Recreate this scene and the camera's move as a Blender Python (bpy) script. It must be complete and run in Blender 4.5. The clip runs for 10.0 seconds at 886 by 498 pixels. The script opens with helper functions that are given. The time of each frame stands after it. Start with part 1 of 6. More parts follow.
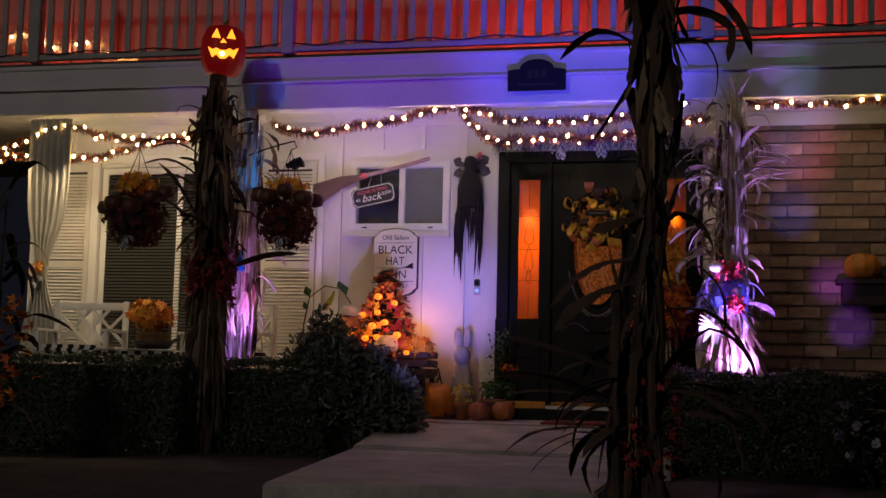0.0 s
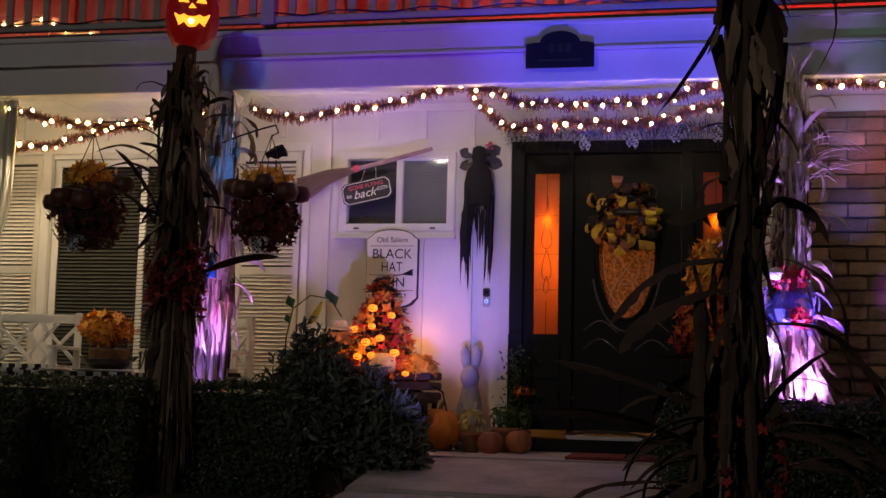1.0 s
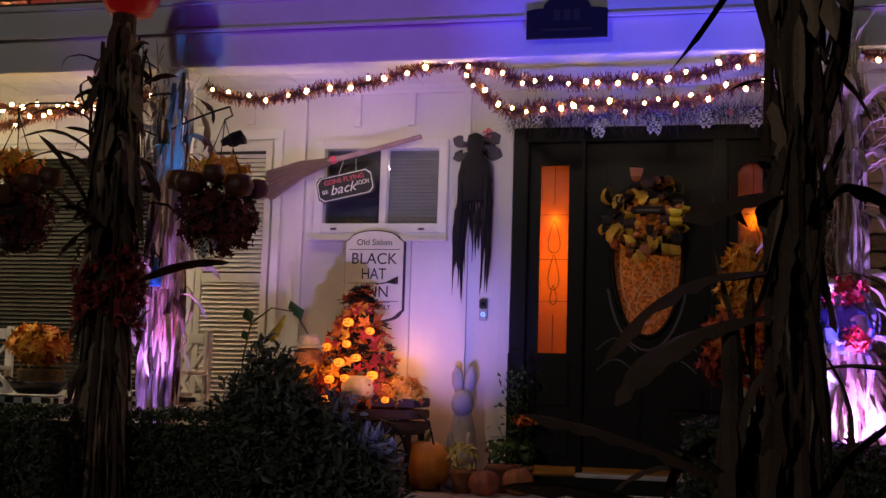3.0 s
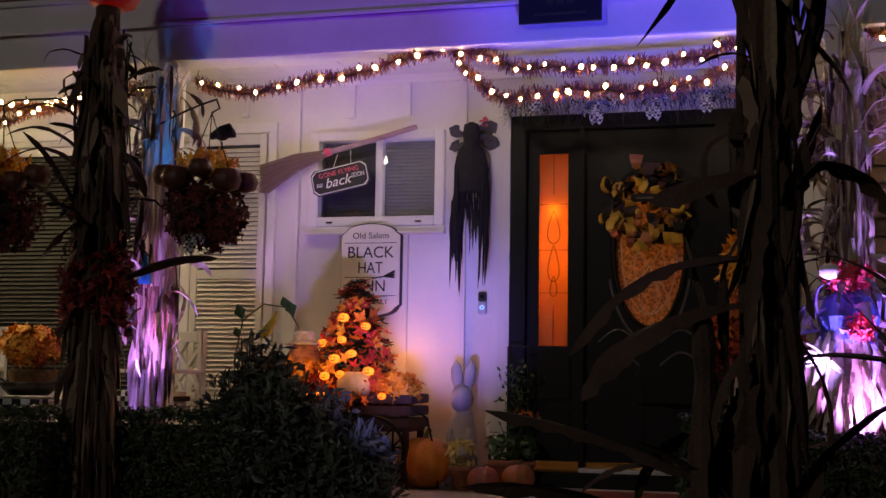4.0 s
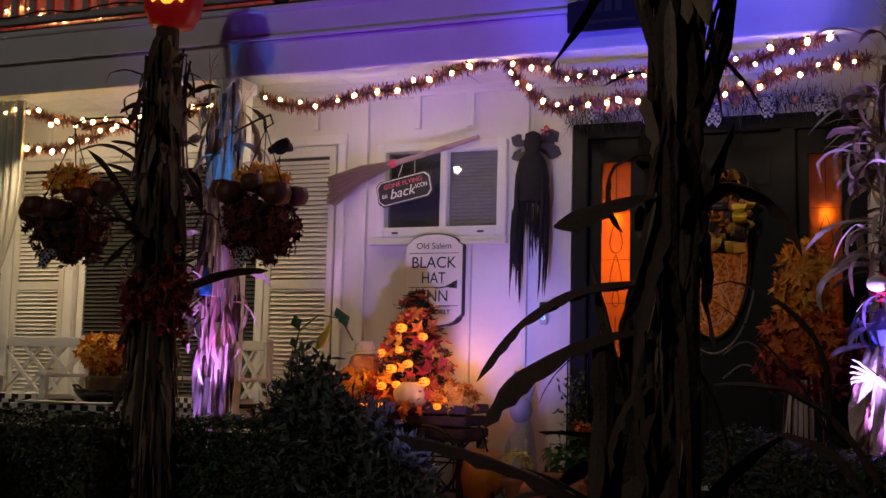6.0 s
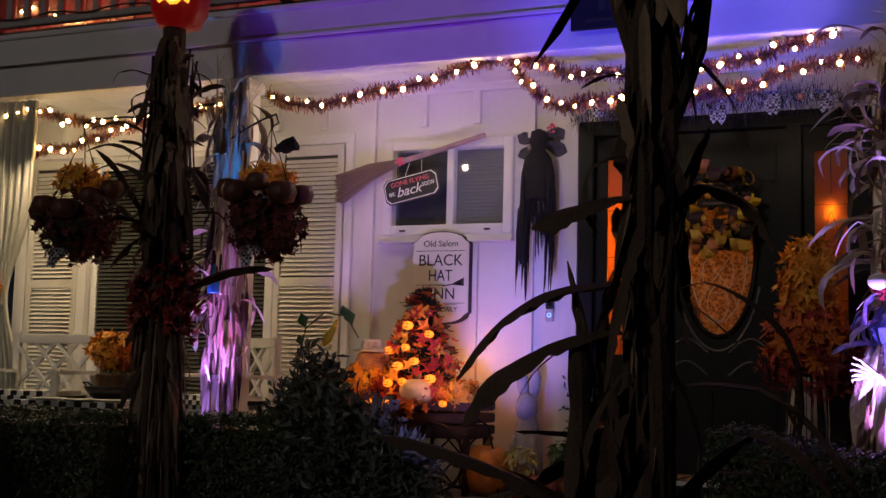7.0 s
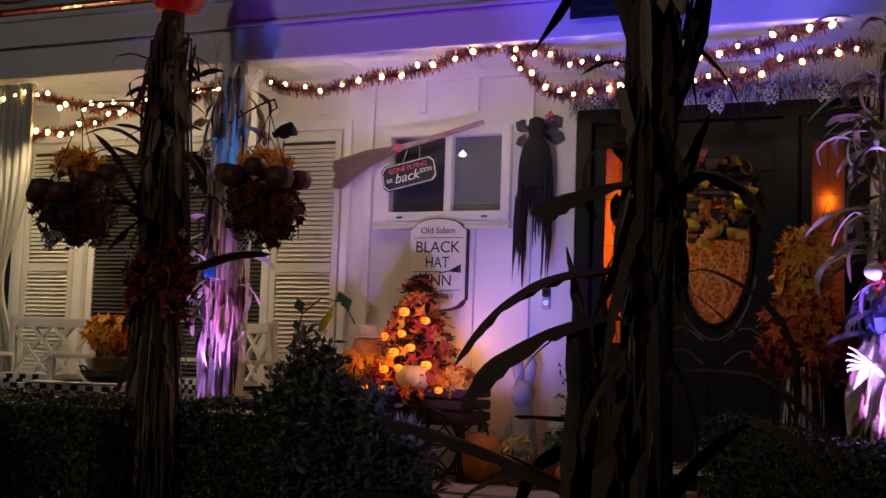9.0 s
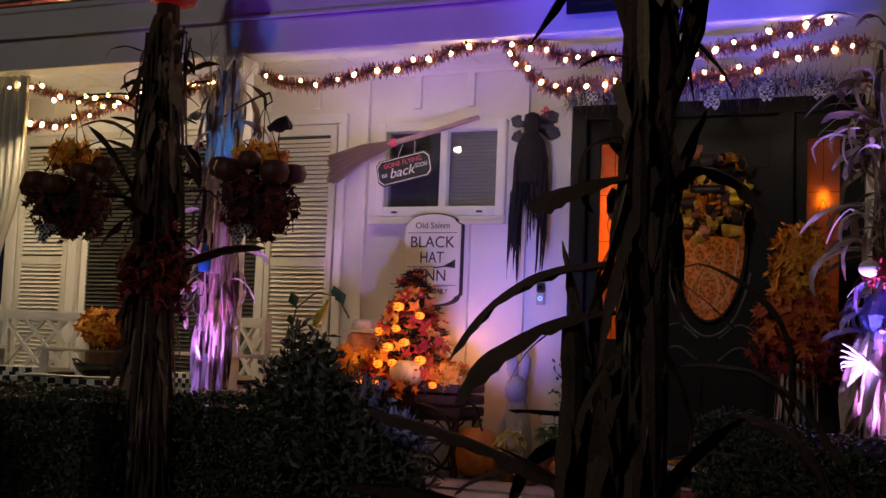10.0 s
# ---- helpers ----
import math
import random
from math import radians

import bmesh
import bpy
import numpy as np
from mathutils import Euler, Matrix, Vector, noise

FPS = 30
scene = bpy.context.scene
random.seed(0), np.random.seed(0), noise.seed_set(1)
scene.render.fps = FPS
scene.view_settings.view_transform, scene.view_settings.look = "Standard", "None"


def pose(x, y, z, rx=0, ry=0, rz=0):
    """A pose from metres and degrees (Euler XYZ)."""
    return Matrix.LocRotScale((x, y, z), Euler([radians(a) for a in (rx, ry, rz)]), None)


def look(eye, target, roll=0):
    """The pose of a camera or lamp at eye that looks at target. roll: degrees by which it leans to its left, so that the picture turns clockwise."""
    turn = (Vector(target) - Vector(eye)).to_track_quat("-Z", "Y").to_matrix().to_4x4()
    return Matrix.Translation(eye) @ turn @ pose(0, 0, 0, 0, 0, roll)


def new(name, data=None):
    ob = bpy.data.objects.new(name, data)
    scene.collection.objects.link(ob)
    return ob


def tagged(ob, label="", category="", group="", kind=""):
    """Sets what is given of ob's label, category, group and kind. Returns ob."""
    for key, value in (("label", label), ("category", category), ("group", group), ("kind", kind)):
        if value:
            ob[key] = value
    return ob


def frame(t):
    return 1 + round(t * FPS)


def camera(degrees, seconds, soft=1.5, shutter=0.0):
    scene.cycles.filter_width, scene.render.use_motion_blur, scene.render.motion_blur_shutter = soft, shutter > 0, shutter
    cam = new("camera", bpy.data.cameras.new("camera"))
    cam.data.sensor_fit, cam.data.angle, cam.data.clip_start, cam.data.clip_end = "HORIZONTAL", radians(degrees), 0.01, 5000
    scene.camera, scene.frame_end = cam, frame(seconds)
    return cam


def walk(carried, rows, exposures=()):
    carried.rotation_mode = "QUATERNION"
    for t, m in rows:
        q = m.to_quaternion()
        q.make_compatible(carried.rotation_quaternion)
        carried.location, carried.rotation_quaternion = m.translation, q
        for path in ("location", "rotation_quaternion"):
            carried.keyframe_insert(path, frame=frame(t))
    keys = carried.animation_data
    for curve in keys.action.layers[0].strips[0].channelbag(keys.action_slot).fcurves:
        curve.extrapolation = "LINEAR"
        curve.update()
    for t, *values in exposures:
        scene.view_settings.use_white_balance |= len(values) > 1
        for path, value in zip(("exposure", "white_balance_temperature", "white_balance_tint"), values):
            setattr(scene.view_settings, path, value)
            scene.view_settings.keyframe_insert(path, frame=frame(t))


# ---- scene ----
cam = camera(40.0, 10.0)
PATH = [
    (0, (1.739, -10.01, 0.419), (1.31, -8.067, 0.621), 1.3),
    (0.5, (1.261, -9.415, 0.401), (0.899, -7.46, 0.624), 1.0),
    (1, (1.28, -8.698, 0.499), (0.881, -6.751, 0.721), 1.4),
    (1.5, (1.283, -8.274, 0.539), (0.863, -6.332, 0.767), 1.6),
    (2, (1.284, -7.798, 0.628), (0.839, -5.861, 0.85), 1.9),
    (2.5, (1.294, -7.563, 0.659), (0.842, -5.628, 0.884), 1.8),
    (4, (1.431, -7.221, 0.671), (0.936, -5.295, 0.884), 0.9),
    (4.5, (1.741, -7.179, 0.685), (1.155, -5.278, 0.897), 1.0),
    (5, (1.881, -7.12, 0.719), (1.218, -5.244, 0.927), 1.1),
    (5.5, (1.939, -7.059, 0.732), (1.226, -5.202, 0.944), 1.3),
    (7, (2.13, -7.028, 0.755), (1.345, -5.2, 0.955), 1.4),
    (7.5, (2.119, -7.023, 0.748), (1.33, -5.196, 0.946), 1.4),
    (8, (2.122, -7.028, 0.746), (1.333, -5.2, 0.936), 1.6),
    (8.5, (2.12, -7.03, 0.75), (1.336, -5.2, 0.935), 1.7),
    (9, (2.124, -7.033, 0.746), (1.345, -5.2, 0.927), 1.9),
    (9.5, (2.119, -7.032, 0.744), (1.347, -5.196, 0.921), 2.0),
    (10, (2.118, -7.027, 0.74), (1.348, -5.19, 0.915), 2.2),
]
walk(cam, [(t, look(eye, aim, roll)) for t, eye, aim, roll in PATH])

# ---- light ----
world = bpy.data.worlds.new("night")
scene.world = world
world.use_nodes = True
world.node_tree.nodes["Background"].inputs[0].default_value = (0.30, 0.34, 0.5, 1)
world.node_tree.nodes["Background"].inputs[1].default_value = 0.016


def lamp(name, kind, place, energy, colour, target=None, size=0.05, cone=60, blend=0.5):
    data = bpy.data.lights.new(name, kind)
    data.energy, data.color = energy, colour
    if kind == "SPOT":
        data.spot_size, data.spot_blend, data.shadow_soft_size = radians(cone), blend, size
    elif kind == "POINT":
        data.shadow_soft_size = size
    ob = new(name, data)
    ob.matrix_world = look(place, target) if target else pose(*place)
    return ob


VIOLET, BLUE, WARM, ORANGE, RED = (0.50, 0.20, 1.0), (0.07, 0.06, 1.0), (1.0, 0.76, 0.47), (1.0, 0.30, 0.06), (1.0, 0.03, 0.02)
# unseen flood lamps, placed for the coloured light on posts, beam and wall
lamp("flood_lamp", "SPOT", (-1.82, -1.30, 0.52), 42, (0.55, 0.22, 1.0), (-1.87, -0.98, 0.95), 0.03, 62)
lamp("flood_lamp", "SPOT", (-1.90, -1.13, 0.12), 30, (0.40, 0.20, 1.0), (-1.88, -0.97, 1.1), 0.03, 44)
lamp("flood_lamp", "SPOT", (2.0, -1.37, 0.34), 110, (0.58, 0.22, 1.0), (1.86, -1.06, 0.84), 0.03, 66)
lamp("flood_lamp", "SPOT", (1.0, -2.75, 0.08), 560, BLUE, (0.80, -0.8, 2.95), 0.02, 40, 0.8)
lamp("flood_lamp", "SPOT", (0.1, -2.85, 0.08), 250, (0.24, 0.03, 1.0), (-0.75, -0.8, 2.92), 0.02, 38, 0.8)
lamp("flood_lamp", "SPOT", (-0.06, -2.3, 0.08), 150, (0.22, 0.17, 1.0), (-0.30, 0.0, 1.05), 0.03, 27, 1.0)
# added in mid-air, only to put blue on the top of the left post
lamp("flood_lamp", "SPOT", (-1.74, -1.22, 1.45), 26, (0.03, 0.26, 1.0), (-1.84, -0.92, 2.35), 0.02, 28, 0.6)
lamp("flood_lamp", "SPOT", (0.16, -2.3, 0.08), 125, (0.38, 0.29, 1.0), (-0.80, 0.0, 1.62), 0.03, 46, 1.0)
lamp("flood_lamp", "SPOT", (2.08, -1.36, 0.52), 110, (0.38, 0.22, 1.0), (1.90, -0.97, 1.75), 0.03, 44, 0.8)
lamp("flood_lamp", "SPOT", (-1.74, -1.24, 0.60), 9, (1.0, 0.10, 0.40), (-1.86, -0.96, 1.12), 0.02, 34, 0.8)
lamp("flood_lamp", "SPOT", (-2.0, -1.22, 0.55), 9, (0.05, 0.35, 1.0), (-1.90, -0.96, 1.28), 0.02, 34, 0.8)
lamp("flood_lamp", "SPOT", (1.72, -1.37, 0.50), 130, (0.40, 0.25, 1.0), (1.80, -0.98, 1.65), 0.02, 46, 0.8)
# party projector on the brick
for i, c in enumerate(((0.1, 0.15, 1.0), (1.0, 0.08, 0.12), (0.15, 0.3, 1.0), (0.5, 0.1, 1.0), (0.3, 0.1, 1.0))):
    lamp("projector_lamp", "SPOT", (2.45, -2.3, 0.62), 120, c, (2.36 + (0.0, 0.17, 0.05, 0.32, 0.45)[i], 0.0, (1.75, 2.2, 2.3, 1.2, 0.85)[i]), 0.02, 10, 1.0)
lamp("projector_lamp", "SPOT", (2.45, -2.3, 0.62), 16, (0.05, 1.0, 0.45), (2.36, -0.8, 2.70), 0.02, 8, 0.6)
# red lamps on the upper deck
for x in (-4.6, -2.2, 0.2, 2.4):
    lamp("deck_lamp", "POINT", (x, 0.05, 3.12), 9 if x < -2 else 24, RED, size=0.08)
# spots added in front of the strings brighten chairs and wall, cones miss the beam
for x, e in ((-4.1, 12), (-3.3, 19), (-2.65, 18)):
    lamp("string_fill", "SPOT", (x, -0.94, 2.24), e, WARM, (x, -0.45, 0.3), 0.02, 125, 0.4)
# points that add to the light of the strings under the porch ceiling
for x, e in ((-3.7, 4.5), (-2.8, 4.5), (-1.5, 2.4), (-1.0, 2.3), (-0.3, 2.2), (0.6, 1.2), (1.2, 1.2), (2.6, 2.2)):
    lamp("string_fill", "POINT", (x, -0.62, 2.15), e, WARM, size=0.025)
# light of the small pumpkin bulbs on the tree, with fill points added in front
for p, e in (((-0.62, -0.24, 0.84), 2.0), ((-0.86, -0.80, 0.92), 0.7), ((-1.08, -0.72, 0.80), 0.9), ((-0.78, -0.66, 1.08), 0.5), ((-0.60, -0.72, 0.72), 1.0)):
    lamp("tree_lamp", "POINT", p, e, (1.0, 0.17, 0.06) if e > 2 else (1.0, 0.36, 0.14), size=0.03)
lamp("hall_lamp", "POINT", (0.27, 0.36, 1.50), 5, (1.0, 0.40, 0.09), size=0.06)
lamp("hall_lamp", "POINT", (0.83, 0.60, 1.15), 1.1, (1.0, 0.38, 0.08), size=0.06)
# unseen warm fill from the front, added to brighten hedge, slab and porch
lamp("front_fill", "SPOT", (-3.2, -13.0, 5.0), 400, (1.0, 0.88, 0.78), (-1.0, -1.0, 0.6), 0.4, 60)


# ---- materials ----
def mat(name, base, rough=0.7, vary=0.25, scale=6.0, bump=0.2, metal=0.0, island=0.0, second=None, glow=None, sheen=0.0):
    m = bpy.data.materials.new(name)
    m.use_nodes = True
    n, l = m.node_tree.nodes, m.node_tree.links
    b = n["Principled BSDF"]
    b.inputs["Roughness"].default_value, b.inputs["Metallic"].default_value = rough, metal
    co = n.new("ShaderNodeTexCoord")
    big, fine = n.new("ShaderNodeTexNoise"), n.new("ShaderNodeTexNoise")
    big.inputs["Scale"].default_value, fine.inputs["Scale"].default_value = scale, scale * 9
    big.inputs["Detail"].default_value, fine.inputs["Detail"].default_value = 4, 3
    mix = n.new("ShaderNodeMix")
    mix.data_type = "RGBA"
    dark = second or tuple(c * (1 - vary) for c in base)
    lite = tuple(min(1, c * (1 + vary * 0.5)) for c in base)
    mix.inputs[6].default_value, mix.inputs[7].default_value = (*dark, 1), (*lite, 1)
    add = n.new("ShaderNodeMath")
    add.operation = "MULTIPLY_ADD"
    add.inputs[1].default_value = 0.35
    l.new(co.outputs["Object"], big.inputs["Vector"])
    l.new(co.outputs["Object"], fine.inputs["Vector"])
    l.new(fine.outputs[0], add.inputs[0])
    l.new(big.outputs[0], add.inputs[2])
    ramp = n.new("ShaderNodeMapRange")
    ramp.inputs[1].default_value, ramp.inputs[2].default_value = 0.45, 0.9
    l.new(add.outputs[0], ramp.inputs[0])
    last = ramp.outputs[0]
    if island:
        g, rnd = n.new("ShaderNodeNewGeometry"), n.new("ShaderNodeMix")
        rnd.inputs[0].default_value = island
        l.new(ramp.outputs[0], rnd.inputs[2])
        l.new(g.outputs["Random Per Island"], rnd.inputs[3])
        last = rnd.outputs[0]
    l.new(last, mix.inputs[0])
    l.new(mix.outputs[2], b.inputs["Base Color"])
    if bump:
        bp = n.new("ShaderNodeBump")
        bp.inputs["Strength"].default_value, bp.inputs["Distance"].default_value = bump, 0.01
        l.new(fine.outputs[0], bp.inputs["Height"])
        l.new(bp.outputs[0], b.inputs["Normal"])
    if glow:
        b.inputs["Emission Color"].default_value, b.inputs["Emission Strength"].default_value = (*glow[:3], 1), glow[3]
    return m


def two_tone(name, a, c, rough, axis, width, vary=0.1):
    """Stripes or checks of two colours, of a true width."""
    m = mat(name, a, rough, vary, 20, 0.25)
    n, l = m.node_tree.nodes, m.node_tree.links
    b = n["Principled BSDF"]
    co = n.new("ShaderNodeTexCoord")
    ck = n.new("ShaderNodeTexChecker")
    mp = n.new("ShaderNodeMapping")
    mp.inputs["Scale"].default_value = [1.0 if i in axis else 0.0 for i in range(3)]
    mp.inputs["Location"].default_value = (0.013, 0.017, 0.011)
    ck.inputs["Scale"].default_value = 1 / width
    ck.inputs[1].default_value, ck.inputs[2].default_value = (*a, 1), (*c, 1)
    l.new(co.outputs["Object"], mp.inputs[0])
    l.new(mp.outputs[0], ck.inputs[0])
    l.new(ck.outputs[0], b.inputs["Base Color"])
    return m


def amber(name, colour, power=0.0):
    """Textured door glass that lets lamp light through."""
    m = bpy.data.materials.new(name)
    m.use_nodes = True
    n, l = m.node_tree.nodes, m.node_tree.links
    out = n["Material Output"]
    tr, gl, mx = n.new("ShaderNodeBsdfTranslucent"), n.new("ShaderNodeBsdfGlossy"), n.new("ShaderNodeMixShader")
    vo, bp, co = n.new("ShaderNodeTexVoronoi"), n.new("ShaderNodeBump"), n.new("ShaderNodeTexCoord")
    vo.inputs["Scale"].default_value = 55
    bp.inputs["Strength"].default_value = 0.9
    bp.inputs["Distance"].default_value = 0.01
    l.new(co.outputs["Object"], vo.inputs["Vector"])
    l.new(vo.outputs["Distance"], bp.inputs["Height"])
    rp = n.new("ShaderNodeMix")
    rp.data_type = "RGBA"
    rp.inputs[6].default_value = (*[c * 0.10 for c in colour], 1)
    rp.inputs[7].default_value = (*colour, 1)
    l.new(vo.outputs["Distance"], rp.inputs[0])
    tr.inputs[0].default_value = (*colour, 1)
    if power:
        l.new(rp.outputs[2], tr.inputs[0])
    gl.inputs["Roughness"].default_value = 0.15
    l.new(bp.outputs[0], gl.inputs["Normal"])
    mx.inputs[0].default_value = 0.08
    l.new(tr.outputs[0], mx.inputs[1])
    l.new(gl.outputs[0], mx.inputs[2])
    l.new(mx.outputs[0], out.inputs[0])
    return m


siding = mat("painted_siding", (0.74, 0.72, 0.66), 0.55, 0.07, 3, 0.06)
white = mat("white_trim_paint", (0.78, 0.77, 0.73), 0.45, 0.06, 4, 0.05)
fascia_paint = mat("beam_paint", (0.72, 0.72, 0.74), 0.5, 0.08, 3, 0.08)
ceiling_paint = mat("soffit_paint", (0.72, 0.71, 0.66), 0.6, 0.08, 3, 0.08)
louvre = mat("shutter_paint", (0.72, 0.70, 0.62), 0.5, 0.08, 5, 0.06)
black_paint = mat("black_door_paint", (0.004, 0.004, 0.005), 0.45, 0.3, 4, 0.05)
black_paint.node_tree.nodes["Principled BSDF"].inputs["Specular IOR Level"].default_value = 0.2
concrete = mat("concrete", (0.46, 0.43, 0.40), 0.85, 0.35, 3, 0.5)
soil = mat("soil", (0.05, 0.04, 0.03), 0.95, 0.5, 5, 0.9)
brick_mat = mat("brick", (0.36, 0.25, 0.18), 0.85, 0.35, 7, 0.6)
mortar = mat("mortar", (0.22, 0.19, 0.16), 0.95, 0.3, 10, 0.6)
dark_pane = mat("dark_window_glass", (0.015, 0.015, 0.018), 0.06, 0.1, 3, 0.0)
blind = mat("window_blind", (0.17, 0.165, 0.175), 0.6, 0.1, 5, 0.05)
screen = mat("tinted_blind", (0.05, 0.05, 0.042), 0.4, 0.15, 5, 0.05)
red_wall = mat("upper_wall_paint", (0.62, 0.50, 0.44), 0.7, 0.12, 4, 0.1)
rail_paint = mat("railing_paint", (0.42, 0.41, 0.40), 0.5, 0.15, 6, 0.1)
deck_wood = mat("deck_edge", (0.10, 0.08, 0.07), 0.8, 0.3, 8, 0.4)
# dry husk darkened to stand in for its unlit street side
husk_shaded = mat("shaded_dry_husk", (0.085, 0.048, 0.03), 0.8, 0.45, 9, 0.5, island=0.6, second=(0.026, 0.015, 0.011))
husk_pale = mat("pale_corn_husk", (0.62, 0.55, 0.44), 0.75, 0.35, 9, 0.4, island=0.6, second=(0.36, 0.30, 0.22))
husk_brown = mat("brown_corn_husk", (0.28, 0.20, 0.13), 0.8, 0.4, 9, 0.5, island=0.6, second=(0.13, 0.09, 0.06))
# dry stalk, darkened for shade like the husk
stalk_shaded = mat("shaded_dry_stalk", (0.06, 0.038, 0.026), 0.85, 0.4, 12, 0.6)
hedge_leaf = mat("hedge_leaf", (0.035, 0.065, 0.028), 0.45, 0.5, 8, 0.1, island=0.8)
bush_leaf = mat("shrub_leaf", (0.11, 0.13, 0.105), 0.42, 0.5, 8, 0.1, island=0.8)
twig = mat("twig_bark", (0.07, 0.05, 0.035), 0.9, 0.3, 12, 0.5)
orange_skin = mat("pumpkin_skin", (0.75, 0.28, 0.035), 0.5, 0.25, 7, 0.15)
pale_pumpkin = mat("pale_pumpkin_skin", (0.80, 0.62, 0.34), 0.5, 0.2, 7, 0.15)
stem_mat = mat("pumpkin_stem", (0.18, 0.17, 0.07), 0.9, 0.4, 20, 0.6)
dark_gourd = mat("dark_gourd_skin", (0.10, 0.035, 0.02), 0.5, 0.4, 9, 0.2)
maple_orange = mat("orange_maple_leaf", (0.75, 0.25, 0.025), 0.6, 0.3, 12, 0.15, island=0.85, second=(0.35, 0.03, 0.012))
maple_yellow = mat("yellow_maple_leaf", (0.85, 0.50, 0.05), 0.6, 0.3, 12, 0.15, island=0.85, second=(0.70, 0.22, 0.02))
maple_red = mat("red_maple_leaf", (0.34, 0.035, 0.022), 0.6, 0.3, 12, 0.15, island=0.85, second=(0.10, 0.010, 0.012))
mum_dark = mat("dark_mum_petal", (0.13, 0.016, 0.014), 0.7, 0.4, 12, 0.15, island=0.85, second=(0.035, 0.006, 0.006))
fir = mat("black_fir_needle", (0.02, 0.028, 0.02), 0.6, 0.4, 12, 0.1, island=0.6)
tinsel = mat("orange_purple_tinsel", (0.34, 0.15, 0.05), 0.35, 0.4, 40, 0.0, island=0.95, second=(0.09, 0.012, 0.07))
bulb_glow = mat("warm_bulb", (0.9, 0.8, 0.6), 0.3, 0, 5, 0, glow=(1.0, 0.62, 0.22, 22))
wire = mat("dark_wire", (0.02, 0.02, 0.018), 0.5, 0.2, 20, 0.1)
maple_bright = mat("bright_red_maple_leaf", (0.62, 0.05, 0.035), 0.6, 0.3, 12, 0.15, island=0.85, second=(0.30, 0.02, 0.02))
pumpkin_glow = mat("lit_pumpkin_bulb", (0.9, 0.4, 0.05), 0.4, 0, 5, 0, glow=(1.0, 0.22, 0.012, 1.7))
lantern_shell = mat("red_lit_lantern_shell", (0.045, 0.002, 0.002), 0.55, 0.3, 8, 0.2, glow=(1.0, 0.012, 0.010, 0.075))
lantern_face = mat("lit_lantern_face", (1.0, 0.6, 0.1), 0.4, 0, 5, 0, glow=(1.0, 0.30, 0.02, 2.2))
lantern_flame = mat("lit_lantern_bulb", (1.0, 0.9, 0.6), 0.4, 0, 5, 0, glow=(1.0, 0.75, 0.25, 14))
flame_glow = mat("candle_bulb", (1.0, 0.8, 0.4), 0.4, 0, 5, 0, glow=(1.0, 0.50, 0.10, 7))
straw = mat("broom_straw", (0.27, 0.19, 0.125), 0.85, 0.4, 14, 0.4, island=0.8)
broom_wood = mat("broom_handle_wood", (0.40, 0.26, 0.26), 0.6, 0.3, 14, 0.3)
chalkboard = mat("chalkboard_face", (0.02, 0.02, 0.024), 0.6, 0.3, 10, 0.1)
chalk_white = mat("chalk_white", (0.8, 0.8, 0.8), 0.8, 0.1, 30, 0.1)
chalk_pink = mat("chalk_pink", (0.75, 0.10, 0.16), 0.8, 0.1, 30, 0.1)
sign_face = mat("sign_board_paint", (0.78, 0.75, 0.69), 0.6, 0.08, 6, 0.05)
sign_ink = mat("sign_ink", (0.03, 0.028, 0.025), 0.7, 0.1, 30, 0.0)
cloth_black = mat("black_gauze", (0.012, 0.011, 0.014), 0.9, 0.3, 25, 0.6)
gauze_grey = mat("grey_tulle", (0.09, 0.085, 0.10), 0.8, 0.3, 25, 0.6)
stone = mat("rabbit_stone", (0.45, 0.44, 0.45), 0.85, 0.2, 12, 0.4)
terracotta = mat("terracotta", (0.35, 0.15, 0.08), 0.85, 0.25, 9, 0.3)
plum_wood = mat("dark_cart_wood", (0.05, 0.024, 0.034), 0.7, 0.35, 12, 0.3)
iron = mat("black_iron", (0.02, 0.02, 0.02), 0.5, 0.3, 14, 0.2, metal=0.6)
silver = mat("silver_caming", (0.5, 0.5, 0.52), 0.3, 0.15, 20, 0.1, metal=1.0)
lead = mat("lead_caming", (0.10, 0.06, 0.03), 0.4, 0.2, 20, 0.1, metal=0.8)
brass = mat("metal_threshold", (0.60, 0.60, 0.62), 0.4, 0.15, 12, 0.05, metal=1.0)
plastic_black = mat("bell_black", (0.02, 0.02, 0.022), 0.3, 0.1, 8, 0.02)
plastic_grey = mat("bell_grey", (0.45, 0.45, 0.47), 0.4, 0.1, 8, 0.02)
bell_ring = mat("lit_bell_ring", (0.2, 0.4, 1.0), 0.4, 0, 5, 0, glow=(0.25, 0.5, 1.0, 1.8))
stripe = two_tone("striped_cushion", (0.75, 0.74, 0.70), (0.02, 0.02, 0.02), 0.9, (0,), 0.045)
check = two_tone("buffalo_check_cloth", (0.72, 0.71, 0.68), (0.02, 0.02, 0.022), 0.9, (0, 1, 2), 0.055)
bow_check = two_tone("checked_ribbon", (0.55, 0.56, 0.60), (0.03, 0.03, 0.035), 0.8, (0, 1, 2), 0.016)
plate_white = mat("white_plate", (0.75, 0.75, 0.72), 0.25, 0.05, 8, 0.0)
bowl_black = mat("black_bowl", (0.02, 0.018, 0.016), 0.3, 0.3, 8, 0.1)
wicker = mat("wicker", (0.28, 0.16, 0.06), 0.8, 0.4, 25, 0.6)
curtain_cloth = mat("pale_curtain", (0.62, 0.60, 0.50), 0.9, 0.1, 12, 0.2)
ribbon_gold = mat("gold_ribbon", (0.62, 0.40, 0.05), 0.35, 0.3, 18, 0.3)
